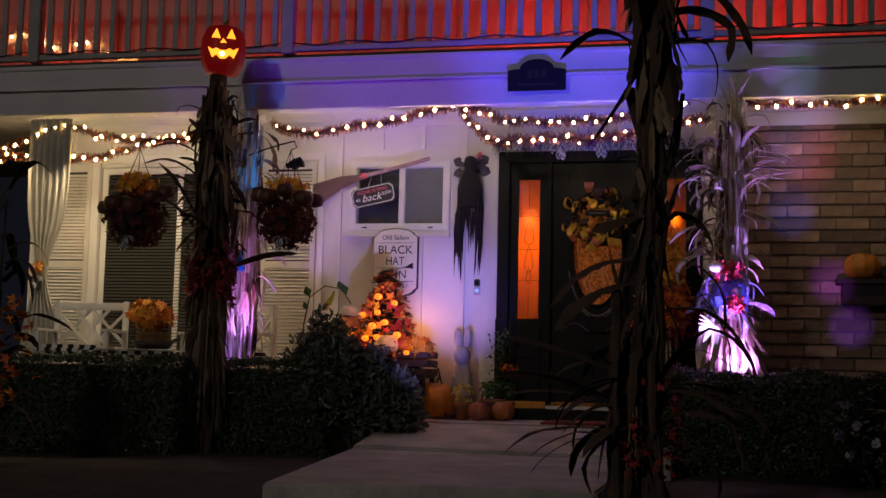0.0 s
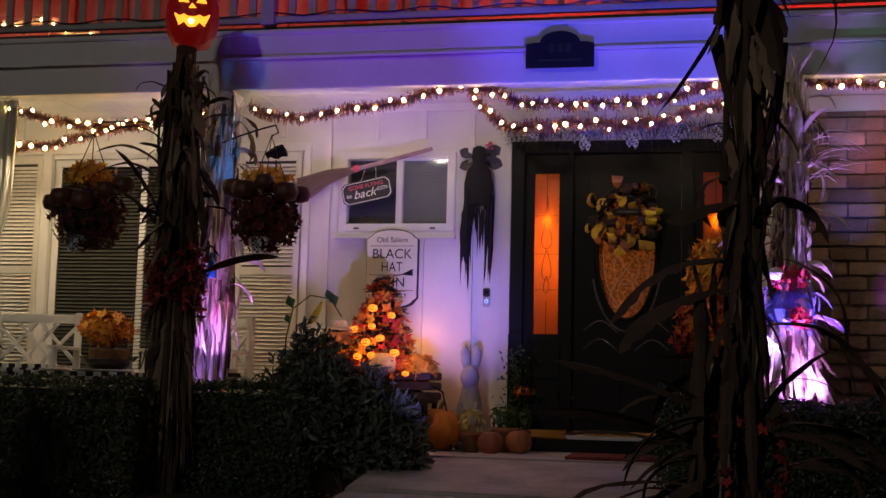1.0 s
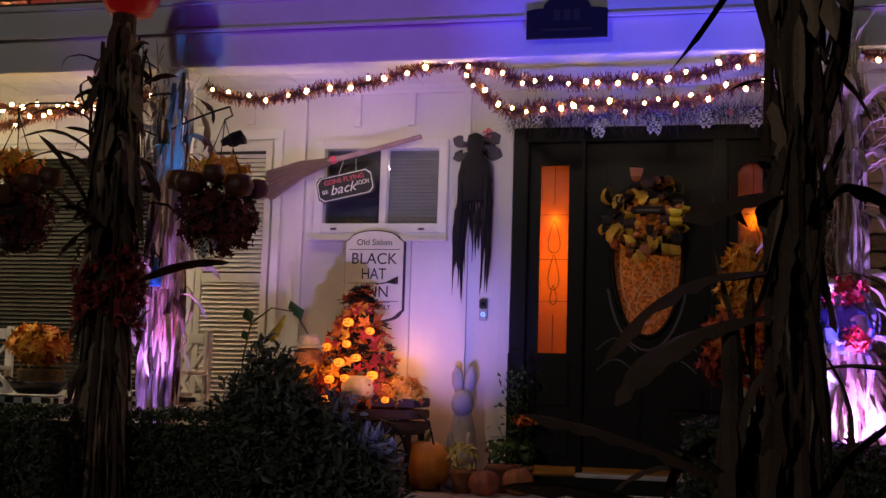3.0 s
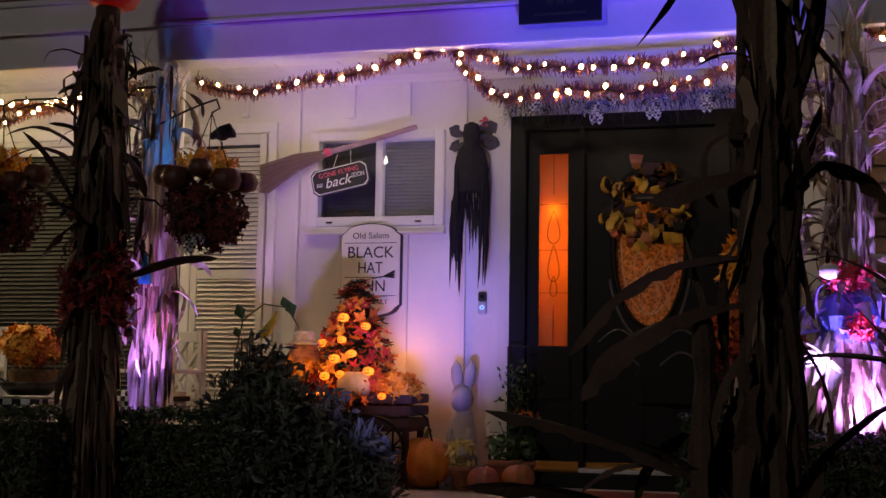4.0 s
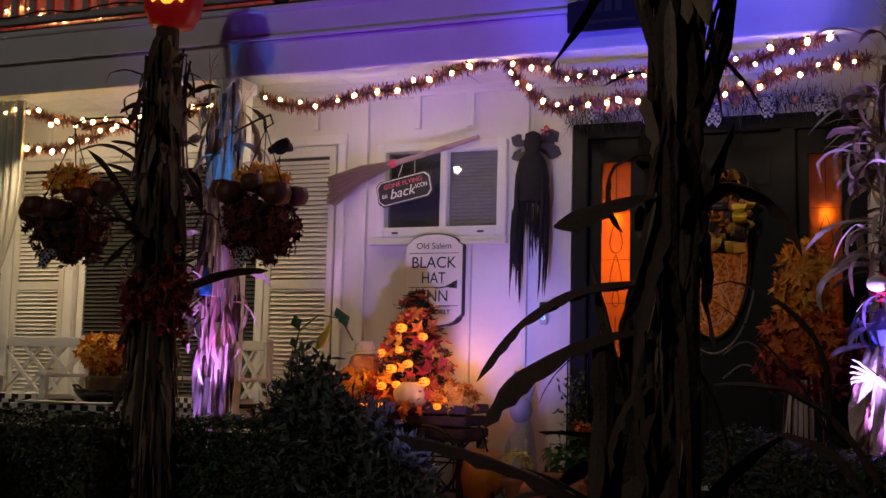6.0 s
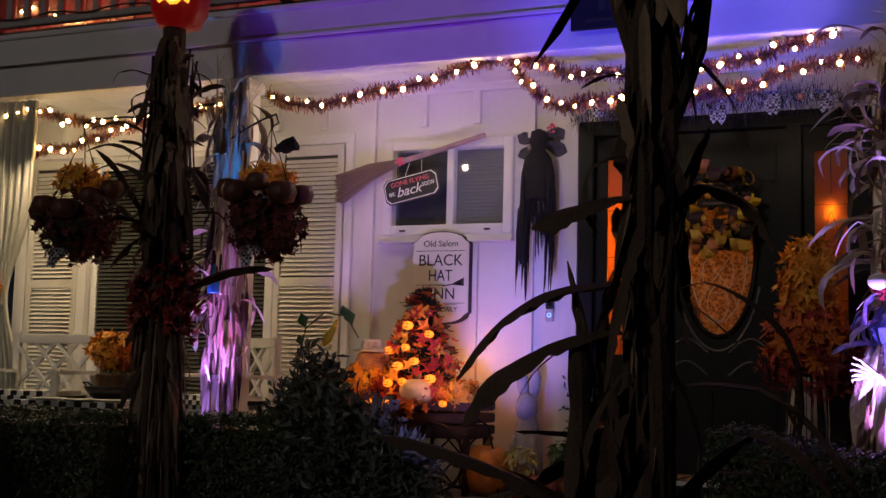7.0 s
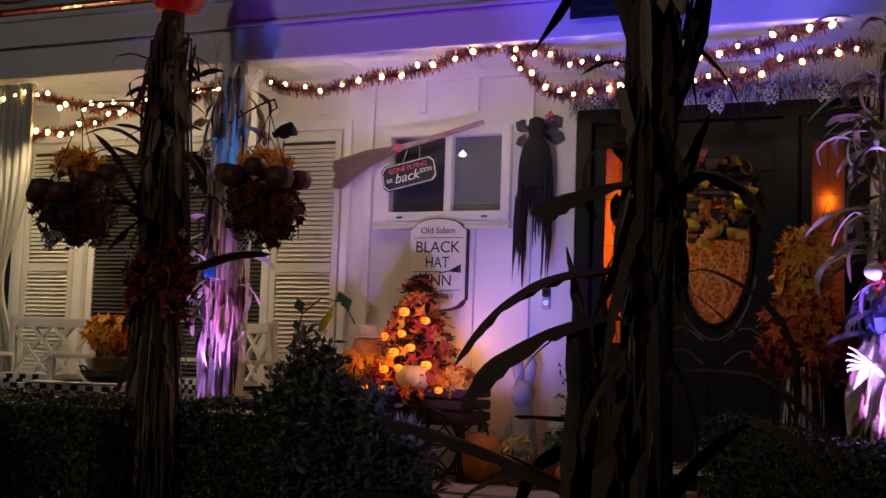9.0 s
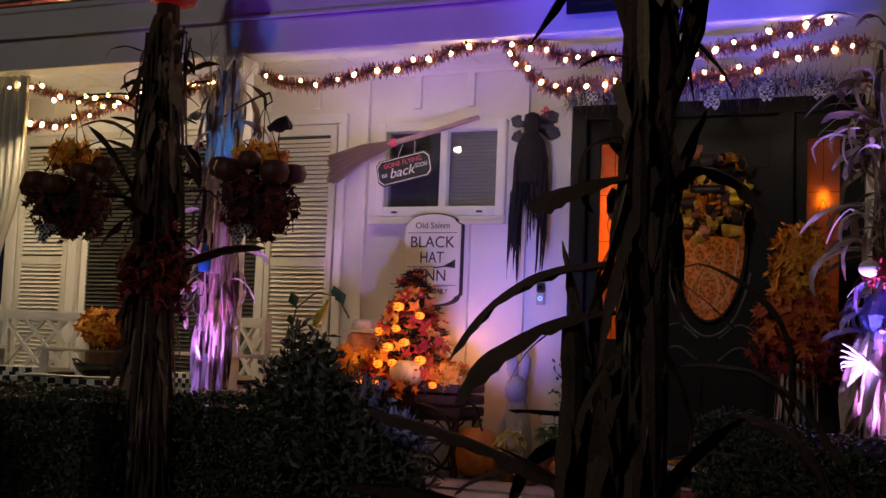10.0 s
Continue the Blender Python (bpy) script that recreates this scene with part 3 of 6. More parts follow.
for xa, xb, y, m in ((x0 + 0.03, -0.865, 0.022, tint), (-0.82, x1 - 0.03, -0.006, clear)):
    part("pane", boxed(xa, xb, y, y + 0.004, z0 + 0.03, z1 - 0.025), m, win).visible_shadow = False
# dark sheet added behind the slats in place of the unlit room
part("dark_room_sheet", boxed(x0 + 0.03, x1 - 0.03, 0.068, 0.074, z0 + 0.03, z1 - 0.025), dark_pane, win)
bm = bmesh.new()
box(bm, x0 + 0.035, x1 - 0.035, -0.014, 0.014, -0.001, 0.001)
bmesh.ops.rotate(bm, verts=bm.verts, matrix=Matrix.Rotation(radians(62), 3, "X"))
sl = mesh_of(bm, "blind_slat", blind)
for k in range(21):
    again("blind_slat", sl, win, pose(0, 0.046, z0 + 0.045 + 0.023 * k, 0.12 * math.sin(k * 1.7)))


# ---- the front door ----
door = tagged(new("door_front"), "black panelled front door with amber leaded sidelights", "door", kind="structure")
bm = bmesh.new()
for a in ((0.0, 0.093, 0.14, 2.28), (1.61, 1.68, 0.2, 2.28), (0.075, 1.61, 2.19, 2.28), (0.417, 0.447, 0.14, 2.19), (1.215, 1.30, 0.2, 2.19)):
    box(bm, a[0], a[1], -0.02, 0.12, a[2], a[3], 0.006)
part("door_frame", bm, black_paint, door)
part("threshold_base", boxed(0.0, 1.68, -0.04, 0.16, 0.05, 0.14, bevel=0.008), black_paint, door)
part("threshold", boxed(0.42, 1.25, -0.055, 0.12, 0.142, 0.168, bevel=0.006), brass, door, "polished metal door threshold")


def sidelight(x0, x1):
    s = part("sidelight", boxed(x0, x1, 0.03, 0.08, 0.2, 0.88), black_paint, door)
    bm = bmesh.new()
    g0, g1 = (x0 + x1) / 2 - 0.09, (x0 + x1) / 2 + 0.09
    box(bm, x0, g0, 0.03, 0.08, 0.88, 2.19)
    box(bm, g1, x1, 0.03, 0.08, 0.88, 2.19)
    box(bm, g0, g1, 0.03, 0.08, 2.05, 2.19)
    part("sash", bm, black_paint, s)
    bm = bmesh.new()
    for c, d in ((0.26, 0.5), (0.56, 0.82)):
        box(bm, x0 + 0.05, x1 - 0.05, 0.012, 0.03, c, d, 0.008)
    part("panel", bm, black_paint, s)
    ob = part("pane", boxed(g0, g1, 0.05, 0.055, 0.88, 2.05), amber("amber_glass", (0.95, 0.50, 0.14)), s, "amber textured glass")
    c = (g0 + g1) / 2
    bm = bmesh.new()
    y = 0.047
    tube(bm, [(c, y, 0.885), (c, y, 1.12)], 0.002, 5)
    tube(bm, [(c, y, 1.80), (c, y, 2.045)], 0.002, 5)
    for z in (1.20, 1.46, 1.74):
        tube(bm, [(g0, y, z), (g1, y, z)], 0.0014, 5)
    for zz, h, w in ((1.24, 0.12, 0.03), (1.38, 0.22, 0.05), (1.60, 0.20, 0.055)):
        tube(bm, [(c + w * math.sin(a) * (0.6 + 0.4 * math.cos(a)), y, zz - h / 2 * math.cos(a)) for a in (2 * math.pi * i / 20 for i in range(21))], 0.0022, 5)
    part("caming", bm, lead, s, "leaded loop pattern")
    bm = bmesh.new()
    ball(bm, (c, 0.08, 1.70), 0.022, (1, 0.6, 2.2))
    part("candle_bulb", bm, flame_glow, s, "glowing candle bulb")


sidelight(0.095, 0.415)
sidelight(1.30, 1.61)
bm = bmesh.new()
# the slab has an oval hole for its glass
hole, rim = [], []
for i in range(48):
    a = 2 * math.pi * i / 48 + 0.0001
    c, s = math.cos(a), math.sin(a)
    k = min(0.383 / abs(c), (0.715 if s > 0 else 1.27) / abs(s))
    hole.append((0.83 + 0.20 * c, 1.47 + 0.465 * s))
    rim.append((0.83 + k * c, 1.47 + k * s))
loops = [[bm.verts.new((x, y, z)) for x, z in pts] for pts, y in ((rim, 0.035), (hole, 0.035), (hole, 0.08), (rim, 0.08))]
for p, q in zip(loops, loops[1:] + loops[:1]):
    for i in range(48):
        bm.faces.new((p[i], p[(i + 1) % 48], q[(i + 1) % 48], q[i]))
for x0, x1, z0, z1 in ((0.447, 0.56, 0.2, 0.42), (1.10, 1.213, 0.2, 0.42), (0.447, 0.52, 2.1, 2.185), (1.14, 1.213, 2.1, 2.185)):
    box(bm, x0, x1, 0.036, 0.079, z0, z1)
slab = part("slab", bm, black_paint, door)
bm = bmesh.new()


def ring(bm, c, rx, rz, y, r, a0=0, a1=360, n=36):
    tube(bm, [(c[0] + rx * math.cos(radians(a0 + (a1 - a0) * i / n)), y, c[1] + rz * math.sin(radians(a0 + (a1 - a0) * i / n))) for i in range(n + 1)], r, 6)


ring(bm, (0.83, 1.47), 0.215, 0.48, 0.03, 0.016)
part("oval_moulding", bm, black_paint, slab)
bm = bmesh.new()
vs = [bm.verts.new((0.83 + 0.20 * math.cos(a), 0.055, 1.47 + 0.465 * math.sin(a))) for a in (2 * math.pi * i / 40 for i in range(40))]
bm.faces.new(vs)
oval = part("oval_pane", bm, amber("hammered_amber_glass", (0.72, 0.40, 0.20), 1.0), slab, "hammered amber oval glass")
bm = bmesh.new()
ring(bm, (0.83, 1.47), 0.165, 0.40, 0.029, 0.003)
ring(bm, (0.83, 1.18), 0.06, 0.10, 0.029, 0.0025)
ring(bm, (0.83, 1.36), 0.09, 0.12, 0.029, 0.0025)
for k in (-1, 1):
    tube(bm, [(0.83 + k * 0.12 * math.cos(f * 3.1), 0.029, 1.1 + 0.5 * f) for f in (i / 12 for i in range(13))], 0.0025, 5)
part("caming", bm, silver, slab, "silver leaded pattern")
bm = bmesh.new()
for z, s in ((0.93, 0.05), (0.80, 0.05)):
    for k in (-1, 1):
        tube(bm, [(0.83 + k * (0.06 + 0.24 * f), 0.031, z + s * math.sin(f * 4.2 - 0.6)) for f in (i / 12 for i in range(13))], 0.006, 6)
ring(bm, (0.83, 1.47), 0.25, 0.56, 0.031, 0.008, 200, 340)
# scroll lines in a lighter grey than the slab
part("scroll_moulding", bm, mat("lighter_black_edge", (0.10, 0.10, 0.11), 0.3, 0.2, 10, 0.1), slab)
bm = bmesh.new()
for a in ((0.50, 0.80), (0.86, 1.16)):
    box(bm, a[0], a[1], 0.022, 0.035, 0.28, 0.68, 0.01)
for z in (1.98,):
    box(bm, 0.50, 0.58, 0.024, 0.035, z - 0.1, z + 0.1, 0.006)
    box(bm, 1.08, 1.16, 0.024, 0.035, z - 0.1, z + 0.1, 0.006)
part("panel", bm, black_paint, slab)
bm = bmesh.new()
tube(bm, [(1.16, 0.03, 1.12), (1.16, -0.03, 1.12), (1.16, -0.035, 1.0), (1.16, 0.03, 0.98)], 0.012, 8)
part("handle", bm, iron, slab)
bm = bmesh.new()
box(bm, 0.5, 1.25, -0.92, -0.38, 0.05, 0.07, 0.006)
rug = thing("doormat", "dark red doormat on the porch slab", "doormat")
part("pile", bm, mat_rug, rug)


# ---- corn stalks ----
def corn_bundle(name, label, place, height, stalks, leaves, spread, material, leaf_len=(0.35, 0.7), leaf_w=(0.025, 0.05), seed=1, tassel=True, low=0.1, lean=0.05, aim=None, group=""):
    """Upright dry corn stalks tied together, with hanging leaves."""
    random.seed(seed)
    t = thing(name, label, "corn stalks", place, group)
    for k in range(stalks):
        a, r = random.uniform(0, 6.28), spread * math.sqrt(random.random())
        x, y = r * math.cos(a), r * math.sin(a)
        h = height * random.uniform(0.82, 1.0)
        n = 9
        pts = [(x * (1 + 0.3 * i / n) + lean * random.uniform(-1, 1) * 0.25, y * (1 + 0.3 * i / n) + random.uniform(-1, 1) * lean * 0.25, h * i / n) for i in range(n + 1)]
        bm = bmesh.new()
        w = random.uniform(0.010, 0.016)
        tube(bm, pts, [w * (1.15 - 0.6 * i / n) for i in range(n + 1)], 7)
        if tassel:
            for j in range(5):
                blade(bm, pts[-1], random.uniform(0, 360), random.uniform(50, 85), random.uniform(0.12, 0.25), random.uniform(10, 70), 0.008, 4)
        part("stalk", bm, stalk_shaded if material is husk_shaded else material, t)
    for k in range(leaves):
        a = random.uniform(0, 360)
        z = height * (low + (0.92 - low) * (k + random.random()) / leaves)
        bm = bmesh.new()
        c = spread * 0.8
        blade(bm, (c * math.cos(radians(a)), c * math.sin(radians(a)), z), a, random.uniform(5, 75), random.uniform(*leaf_len), random.uniform(80, 170), random.uniform(*leaf_w), 10, random.uniform(-1.2, 1.2), 0.3, 0.15)
        part("leaf", bm, material, t)
    return t


# tall bundle with the lantern; its shade is in the husk and stalk colours
tall = corn_bundle("corn_stalk_bundle", "tall bundle of dry corn stalks in shade-dark colour with brown leaves", (-1.935, -1.47, -0.24), 2.88, 26, 16, 0.10, husk_shaded, (0.15, 0.3), (0.03, 0.06), 3, False, 0.4, lean=0.10)
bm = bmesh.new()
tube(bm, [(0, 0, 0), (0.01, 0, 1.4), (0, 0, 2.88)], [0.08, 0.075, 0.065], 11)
part("core_stalk", bm, stalk_shaded, tall)
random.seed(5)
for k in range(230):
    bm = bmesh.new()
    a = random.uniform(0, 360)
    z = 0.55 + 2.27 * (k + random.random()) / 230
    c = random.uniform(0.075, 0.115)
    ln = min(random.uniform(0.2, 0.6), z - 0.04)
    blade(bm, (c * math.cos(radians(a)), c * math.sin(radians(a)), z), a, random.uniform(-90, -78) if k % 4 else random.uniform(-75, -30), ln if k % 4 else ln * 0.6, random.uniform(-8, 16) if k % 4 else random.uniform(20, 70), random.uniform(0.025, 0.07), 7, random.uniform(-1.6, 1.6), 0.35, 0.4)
    part("hanging_leaf", bm, husk_shaded if random.random() < 0.8 else husk_brown, tall)
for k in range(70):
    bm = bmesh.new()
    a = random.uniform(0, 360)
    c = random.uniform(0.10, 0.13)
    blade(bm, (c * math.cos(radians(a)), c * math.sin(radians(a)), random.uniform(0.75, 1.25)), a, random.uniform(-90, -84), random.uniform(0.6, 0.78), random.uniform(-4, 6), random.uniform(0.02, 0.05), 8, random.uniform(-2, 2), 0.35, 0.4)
    part("skirt_leaf", bm, husk_shaded if random.random() < 0.5 else husk_brown, tall)
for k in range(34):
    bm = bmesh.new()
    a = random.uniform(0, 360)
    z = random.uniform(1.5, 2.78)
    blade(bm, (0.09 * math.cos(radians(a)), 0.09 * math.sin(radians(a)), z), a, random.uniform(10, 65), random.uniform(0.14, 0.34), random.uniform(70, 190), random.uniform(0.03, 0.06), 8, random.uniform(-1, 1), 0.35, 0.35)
    part("leaf", bm, husk_shaded, tall)
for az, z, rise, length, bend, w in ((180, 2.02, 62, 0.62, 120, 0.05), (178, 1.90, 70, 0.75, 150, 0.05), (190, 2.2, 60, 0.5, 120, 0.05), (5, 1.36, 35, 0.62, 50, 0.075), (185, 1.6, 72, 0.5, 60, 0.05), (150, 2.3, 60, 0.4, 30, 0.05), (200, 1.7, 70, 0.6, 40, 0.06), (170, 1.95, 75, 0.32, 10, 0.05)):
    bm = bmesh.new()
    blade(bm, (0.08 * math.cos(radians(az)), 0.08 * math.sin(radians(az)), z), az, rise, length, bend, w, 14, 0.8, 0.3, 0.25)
    part("leaf", bm, husk_shaded, tall, "long curling corn leaf")

V, F = [], []
random.seed(11)
for k in range(420):
    a = random.uniform(0, 6.28)
    r = random.uniform(0.11, 0.19)
    maple(V, F, Vector((r * math.cos(a), r * math.sin(a), 1.36 + random.gauss(0, 0.11))), rnd_dir(), random.uniform(0.05, 0.09), random.uniform(0, 6))
raw("leaf_tie", V, F, maple_red, tall, "band of dark red autumn leaves", "stuff")

# lantern pumpkin on the bundle
jack = thing("pumpkin_lantern", "glowing red carved pumpkin lantern on corn stalks", "lantern", (-1.90, -1.48, 2.635))
bm = bmesh.new()
lathe(bm, [(0.03, 0.0), (0.12, 0.01), (0.16, 0.09), (0.172, 0.19), (0.165, 0.28), (0.13, 0.36), (0.05, 0.385), (0.02, 0.37)], 40, lobes=10, depth=0.07)
part("shell", bm, lantern_shell, jack, smooth=True)
bm = bmesh.new()
tube(bm, [(0, 0, 0.37), (0.01, 0, 0.41), (0.03, 0, 0.435)], [0.022, 0.016, 0.014], 8)
part("stem", bm, stem_mat, jack)


def cutout(pts, y, material, name):
    bm = bmesh.new()
    f = bm.faces.new([bm.verts.new((x, y - 0.004, z)) for x, z in pts])
    e = bmesh.ops.extrude_face_region(bm, geom=[f])["geom"]
    bmesh.ops.translate(bm, verts=[g for g in e if isinstance(g, bmesh.types.BMVert)], vec=(0, 0.03, 0))
    ob = part(name, bm, material, jack)
    ob.matrix_basis = pose(0, 0, 0, 0, 0, 22)


cutout([(-0.085, 0.255), (-0.02, 0.25), (-0.05, 0.325)], -0.163, lantern_face, "eye")
cutout([(0.025, 0.25), (0.09, 0.255), (0.06, 0.325)], -0.163, lantern_face, "eye")
cutout([(-0.02, 0.215), (0.025, 0.215), (0.0, 0.245)], -0.176, lantern_face, "nose")
cutout([(-0.11, 0.175), (-0.075, 0.155), (-0.05, 0.17), (-0.02, 0.155), (0.02, 0.155), (0.05, 0.17), (0.075, 0.155), (0.115, 0.175), (0.08, 0.10), (0.05, 0.125), (0.02, 0.095), (-0.02, 0.095), (-0.05, 0.125), (-0.08, 0.10)], -0.176, lantern_face, "mouth")
bm = bmesh.new()
ball(bm, (0.055, -0.165, 0.125), 0.022, (1.2, 0.5, 0.9))
part("bulb", bm, lantern_flame, jack)

# pale bundles on the porch posts, in the violet light
for x, s, n in ((-1.88, 21, "pale corn husks on the porch post in violet light"), (1.88, 22, "pale corn stalks on the porch post in violet light")):
    t = corn_bundle("corn_bundle", n, (x, -0.92, 0.05), 2.45, 9, 12, 0.10, husk_pale, (0.18, 0.35), (0.02, 0.04), s, True, 0.35, group="post bundles")
    random.seed(s)
    for k in range(180):
        bm = bmesh.new()
        a = random.uniform(140, 400)
        z = random.uniform(0.75, 1.25) if k < 60 else random.uniform(1.2, 2.4)
        c = random.uniform(0.08, 0.12)
        blade(bm, (c * math.cos(radians(a)), c * math.sin(radians(a)), z), a, random.uniform(-92, -82) if k % 3 else random.uniform(-60, 20), random.uniform(0.2, 0.46) if k % 3 else random.uniform(0.16, 0.36), random.uniform(-6, 20) if k % 3 else random.uniform(60, 150), random.uniform(0.015, 0.045), 9, random.uniform(-3.5, 3.5), 0.35, 0.35)
        part("hanging_leaf", bm, (husk_pale, husk_brown, husk_pale, husk_shaded, husk_pale)[k % 5], t)

# long curled leaves that hang from the top of the right bundle, towards the door
random.seed(27)
for k in range(44):
    bm = bmesh.new()
    a = random.uniform(165, 262)
    z = random.uniform(1.25, 2.35)
    blade(bm, (0.09 * math.cos(radians(a)), 0.09 * math.sin(radians(a)), z), a, random.uniform(-10, 60), random.uniform(0.22, 0.48), random.uniform(90, 215), random.uniform(0.012, 0.042), 12, random.uniform(-2.5, 2.5), 0.35, 0.3)
    part("curled_leaf", bm, husk_pale if k % 3 else husk_brown, t)

# near stalks, dark against the house because their colours carry the shade
near = thing("near_corn_stalks", "near dry corn stalks in shade-dark colour with long drooping leaves", "corn stalks", (1.47, -4.3, -0.34))
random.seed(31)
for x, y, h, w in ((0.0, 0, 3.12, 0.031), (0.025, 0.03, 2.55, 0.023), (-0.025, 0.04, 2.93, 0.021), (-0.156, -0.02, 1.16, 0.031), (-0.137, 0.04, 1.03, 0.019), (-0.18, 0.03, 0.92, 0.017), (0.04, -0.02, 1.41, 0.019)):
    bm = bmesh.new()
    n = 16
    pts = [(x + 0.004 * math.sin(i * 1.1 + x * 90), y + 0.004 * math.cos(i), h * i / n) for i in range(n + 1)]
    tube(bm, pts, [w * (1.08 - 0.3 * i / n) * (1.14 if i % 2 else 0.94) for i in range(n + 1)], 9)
    part("stalk", bm, stalk_shaded, near)
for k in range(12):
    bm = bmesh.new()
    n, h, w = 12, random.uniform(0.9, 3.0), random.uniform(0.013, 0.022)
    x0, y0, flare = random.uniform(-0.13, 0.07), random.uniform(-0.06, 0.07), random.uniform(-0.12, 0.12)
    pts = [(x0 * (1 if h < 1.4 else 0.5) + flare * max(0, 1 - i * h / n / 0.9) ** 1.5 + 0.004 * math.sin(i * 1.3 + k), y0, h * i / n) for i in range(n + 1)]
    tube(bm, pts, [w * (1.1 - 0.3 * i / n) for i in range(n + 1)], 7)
    part("stalk", bm, stalk_shaded, near)
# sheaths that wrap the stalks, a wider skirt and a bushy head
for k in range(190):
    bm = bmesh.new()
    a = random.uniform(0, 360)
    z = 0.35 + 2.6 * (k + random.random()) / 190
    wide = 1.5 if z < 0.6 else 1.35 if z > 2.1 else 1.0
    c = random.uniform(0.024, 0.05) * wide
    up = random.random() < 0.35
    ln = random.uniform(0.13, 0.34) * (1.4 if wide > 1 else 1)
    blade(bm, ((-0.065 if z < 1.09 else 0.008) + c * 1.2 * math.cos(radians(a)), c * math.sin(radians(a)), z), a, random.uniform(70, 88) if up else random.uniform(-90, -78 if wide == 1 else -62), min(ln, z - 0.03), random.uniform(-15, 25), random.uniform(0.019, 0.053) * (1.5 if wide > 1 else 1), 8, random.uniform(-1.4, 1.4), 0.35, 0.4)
    part("sheath", bm, husk_shaded if k % 4 else husk_brown, near)
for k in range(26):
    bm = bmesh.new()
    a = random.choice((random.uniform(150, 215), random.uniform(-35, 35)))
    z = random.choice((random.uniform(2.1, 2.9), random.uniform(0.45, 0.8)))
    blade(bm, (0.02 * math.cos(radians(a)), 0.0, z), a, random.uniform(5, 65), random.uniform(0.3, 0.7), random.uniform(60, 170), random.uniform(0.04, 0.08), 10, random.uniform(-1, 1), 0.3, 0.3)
    part("leaf", bm, husk_shaded, near)
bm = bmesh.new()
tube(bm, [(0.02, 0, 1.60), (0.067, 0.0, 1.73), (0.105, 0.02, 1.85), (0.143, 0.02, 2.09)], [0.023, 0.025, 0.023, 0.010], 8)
part("branch", bm, stalk_shaded, near)
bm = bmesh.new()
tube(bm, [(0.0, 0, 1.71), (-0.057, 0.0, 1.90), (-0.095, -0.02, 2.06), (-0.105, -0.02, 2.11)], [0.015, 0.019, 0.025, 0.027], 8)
part("cut_stub", bm, stalk_shaded, near)
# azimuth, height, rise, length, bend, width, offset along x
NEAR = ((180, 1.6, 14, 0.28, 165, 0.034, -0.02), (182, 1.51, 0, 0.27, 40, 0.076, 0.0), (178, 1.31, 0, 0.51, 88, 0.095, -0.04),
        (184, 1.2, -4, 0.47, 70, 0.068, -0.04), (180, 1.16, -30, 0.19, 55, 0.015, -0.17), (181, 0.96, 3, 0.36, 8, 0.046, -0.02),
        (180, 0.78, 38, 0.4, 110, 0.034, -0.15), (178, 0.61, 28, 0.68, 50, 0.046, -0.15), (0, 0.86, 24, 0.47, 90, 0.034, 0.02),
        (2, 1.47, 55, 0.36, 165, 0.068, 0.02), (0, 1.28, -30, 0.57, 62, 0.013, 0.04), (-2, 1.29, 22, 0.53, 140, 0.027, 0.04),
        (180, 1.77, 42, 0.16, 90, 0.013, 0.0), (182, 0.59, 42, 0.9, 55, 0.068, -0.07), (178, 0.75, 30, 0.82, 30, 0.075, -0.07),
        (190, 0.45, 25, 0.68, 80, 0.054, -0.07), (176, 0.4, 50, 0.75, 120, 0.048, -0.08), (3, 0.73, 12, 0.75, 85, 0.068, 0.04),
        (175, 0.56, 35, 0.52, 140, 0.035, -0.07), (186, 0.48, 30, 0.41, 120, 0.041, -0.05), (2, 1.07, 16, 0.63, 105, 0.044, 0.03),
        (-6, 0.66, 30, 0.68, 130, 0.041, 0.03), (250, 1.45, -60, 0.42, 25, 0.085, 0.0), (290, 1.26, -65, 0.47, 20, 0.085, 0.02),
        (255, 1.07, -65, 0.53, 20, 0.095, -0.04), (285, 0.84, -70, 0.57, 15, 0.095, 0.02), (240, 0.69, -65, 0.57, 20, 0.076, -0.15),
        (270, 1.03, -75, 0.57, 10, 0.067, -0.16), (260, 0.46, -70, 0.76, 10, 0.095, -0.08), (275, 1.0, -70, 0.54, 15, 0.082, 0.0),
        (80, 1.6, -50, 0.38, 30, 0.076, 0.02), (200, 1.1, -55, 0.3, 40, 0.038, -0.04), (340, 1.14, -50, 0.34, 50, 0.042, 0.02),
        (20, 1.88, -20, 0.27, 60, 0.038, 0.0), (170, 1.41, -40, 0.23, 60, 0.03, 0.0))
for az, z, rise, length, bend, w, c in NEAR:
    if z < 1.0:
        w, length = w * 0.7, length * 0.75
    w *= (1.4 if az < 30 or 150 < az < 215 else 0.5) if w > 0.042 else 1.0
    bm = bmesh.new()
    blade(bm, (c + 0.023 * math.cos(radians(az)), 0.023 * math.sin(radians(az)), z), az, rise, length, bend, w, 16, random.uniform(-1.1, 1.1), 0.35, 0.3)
    part("leaf", bm, husk_shaded, near)
V, F = [], []
for k in range(150):
    a = random.uniform(0, 6.28)
    maple(V, F, Vector((0.13 * math.cos(a), 0.10 * math.sin(a), random.uniform(0.3, 0.75))), rnd_dir(), random.uniform(0.04, 0.065), random.uniform(0, 6))
raw("leaf_tie", V, F, maple_red, near, "cluster of dull red autumn leaves", "stuff")

far_left = corn_bundle("corn_stalk_bundle", "dark corn stalks with brown leaves beside the porch", (-2.62, -3.2, -0.34), 2.0, 7, 30, 0.10, husk_shaded, (0.3, 0.6), (0.03, 0.06), 41)
V, F = [], []
random.seed(43)
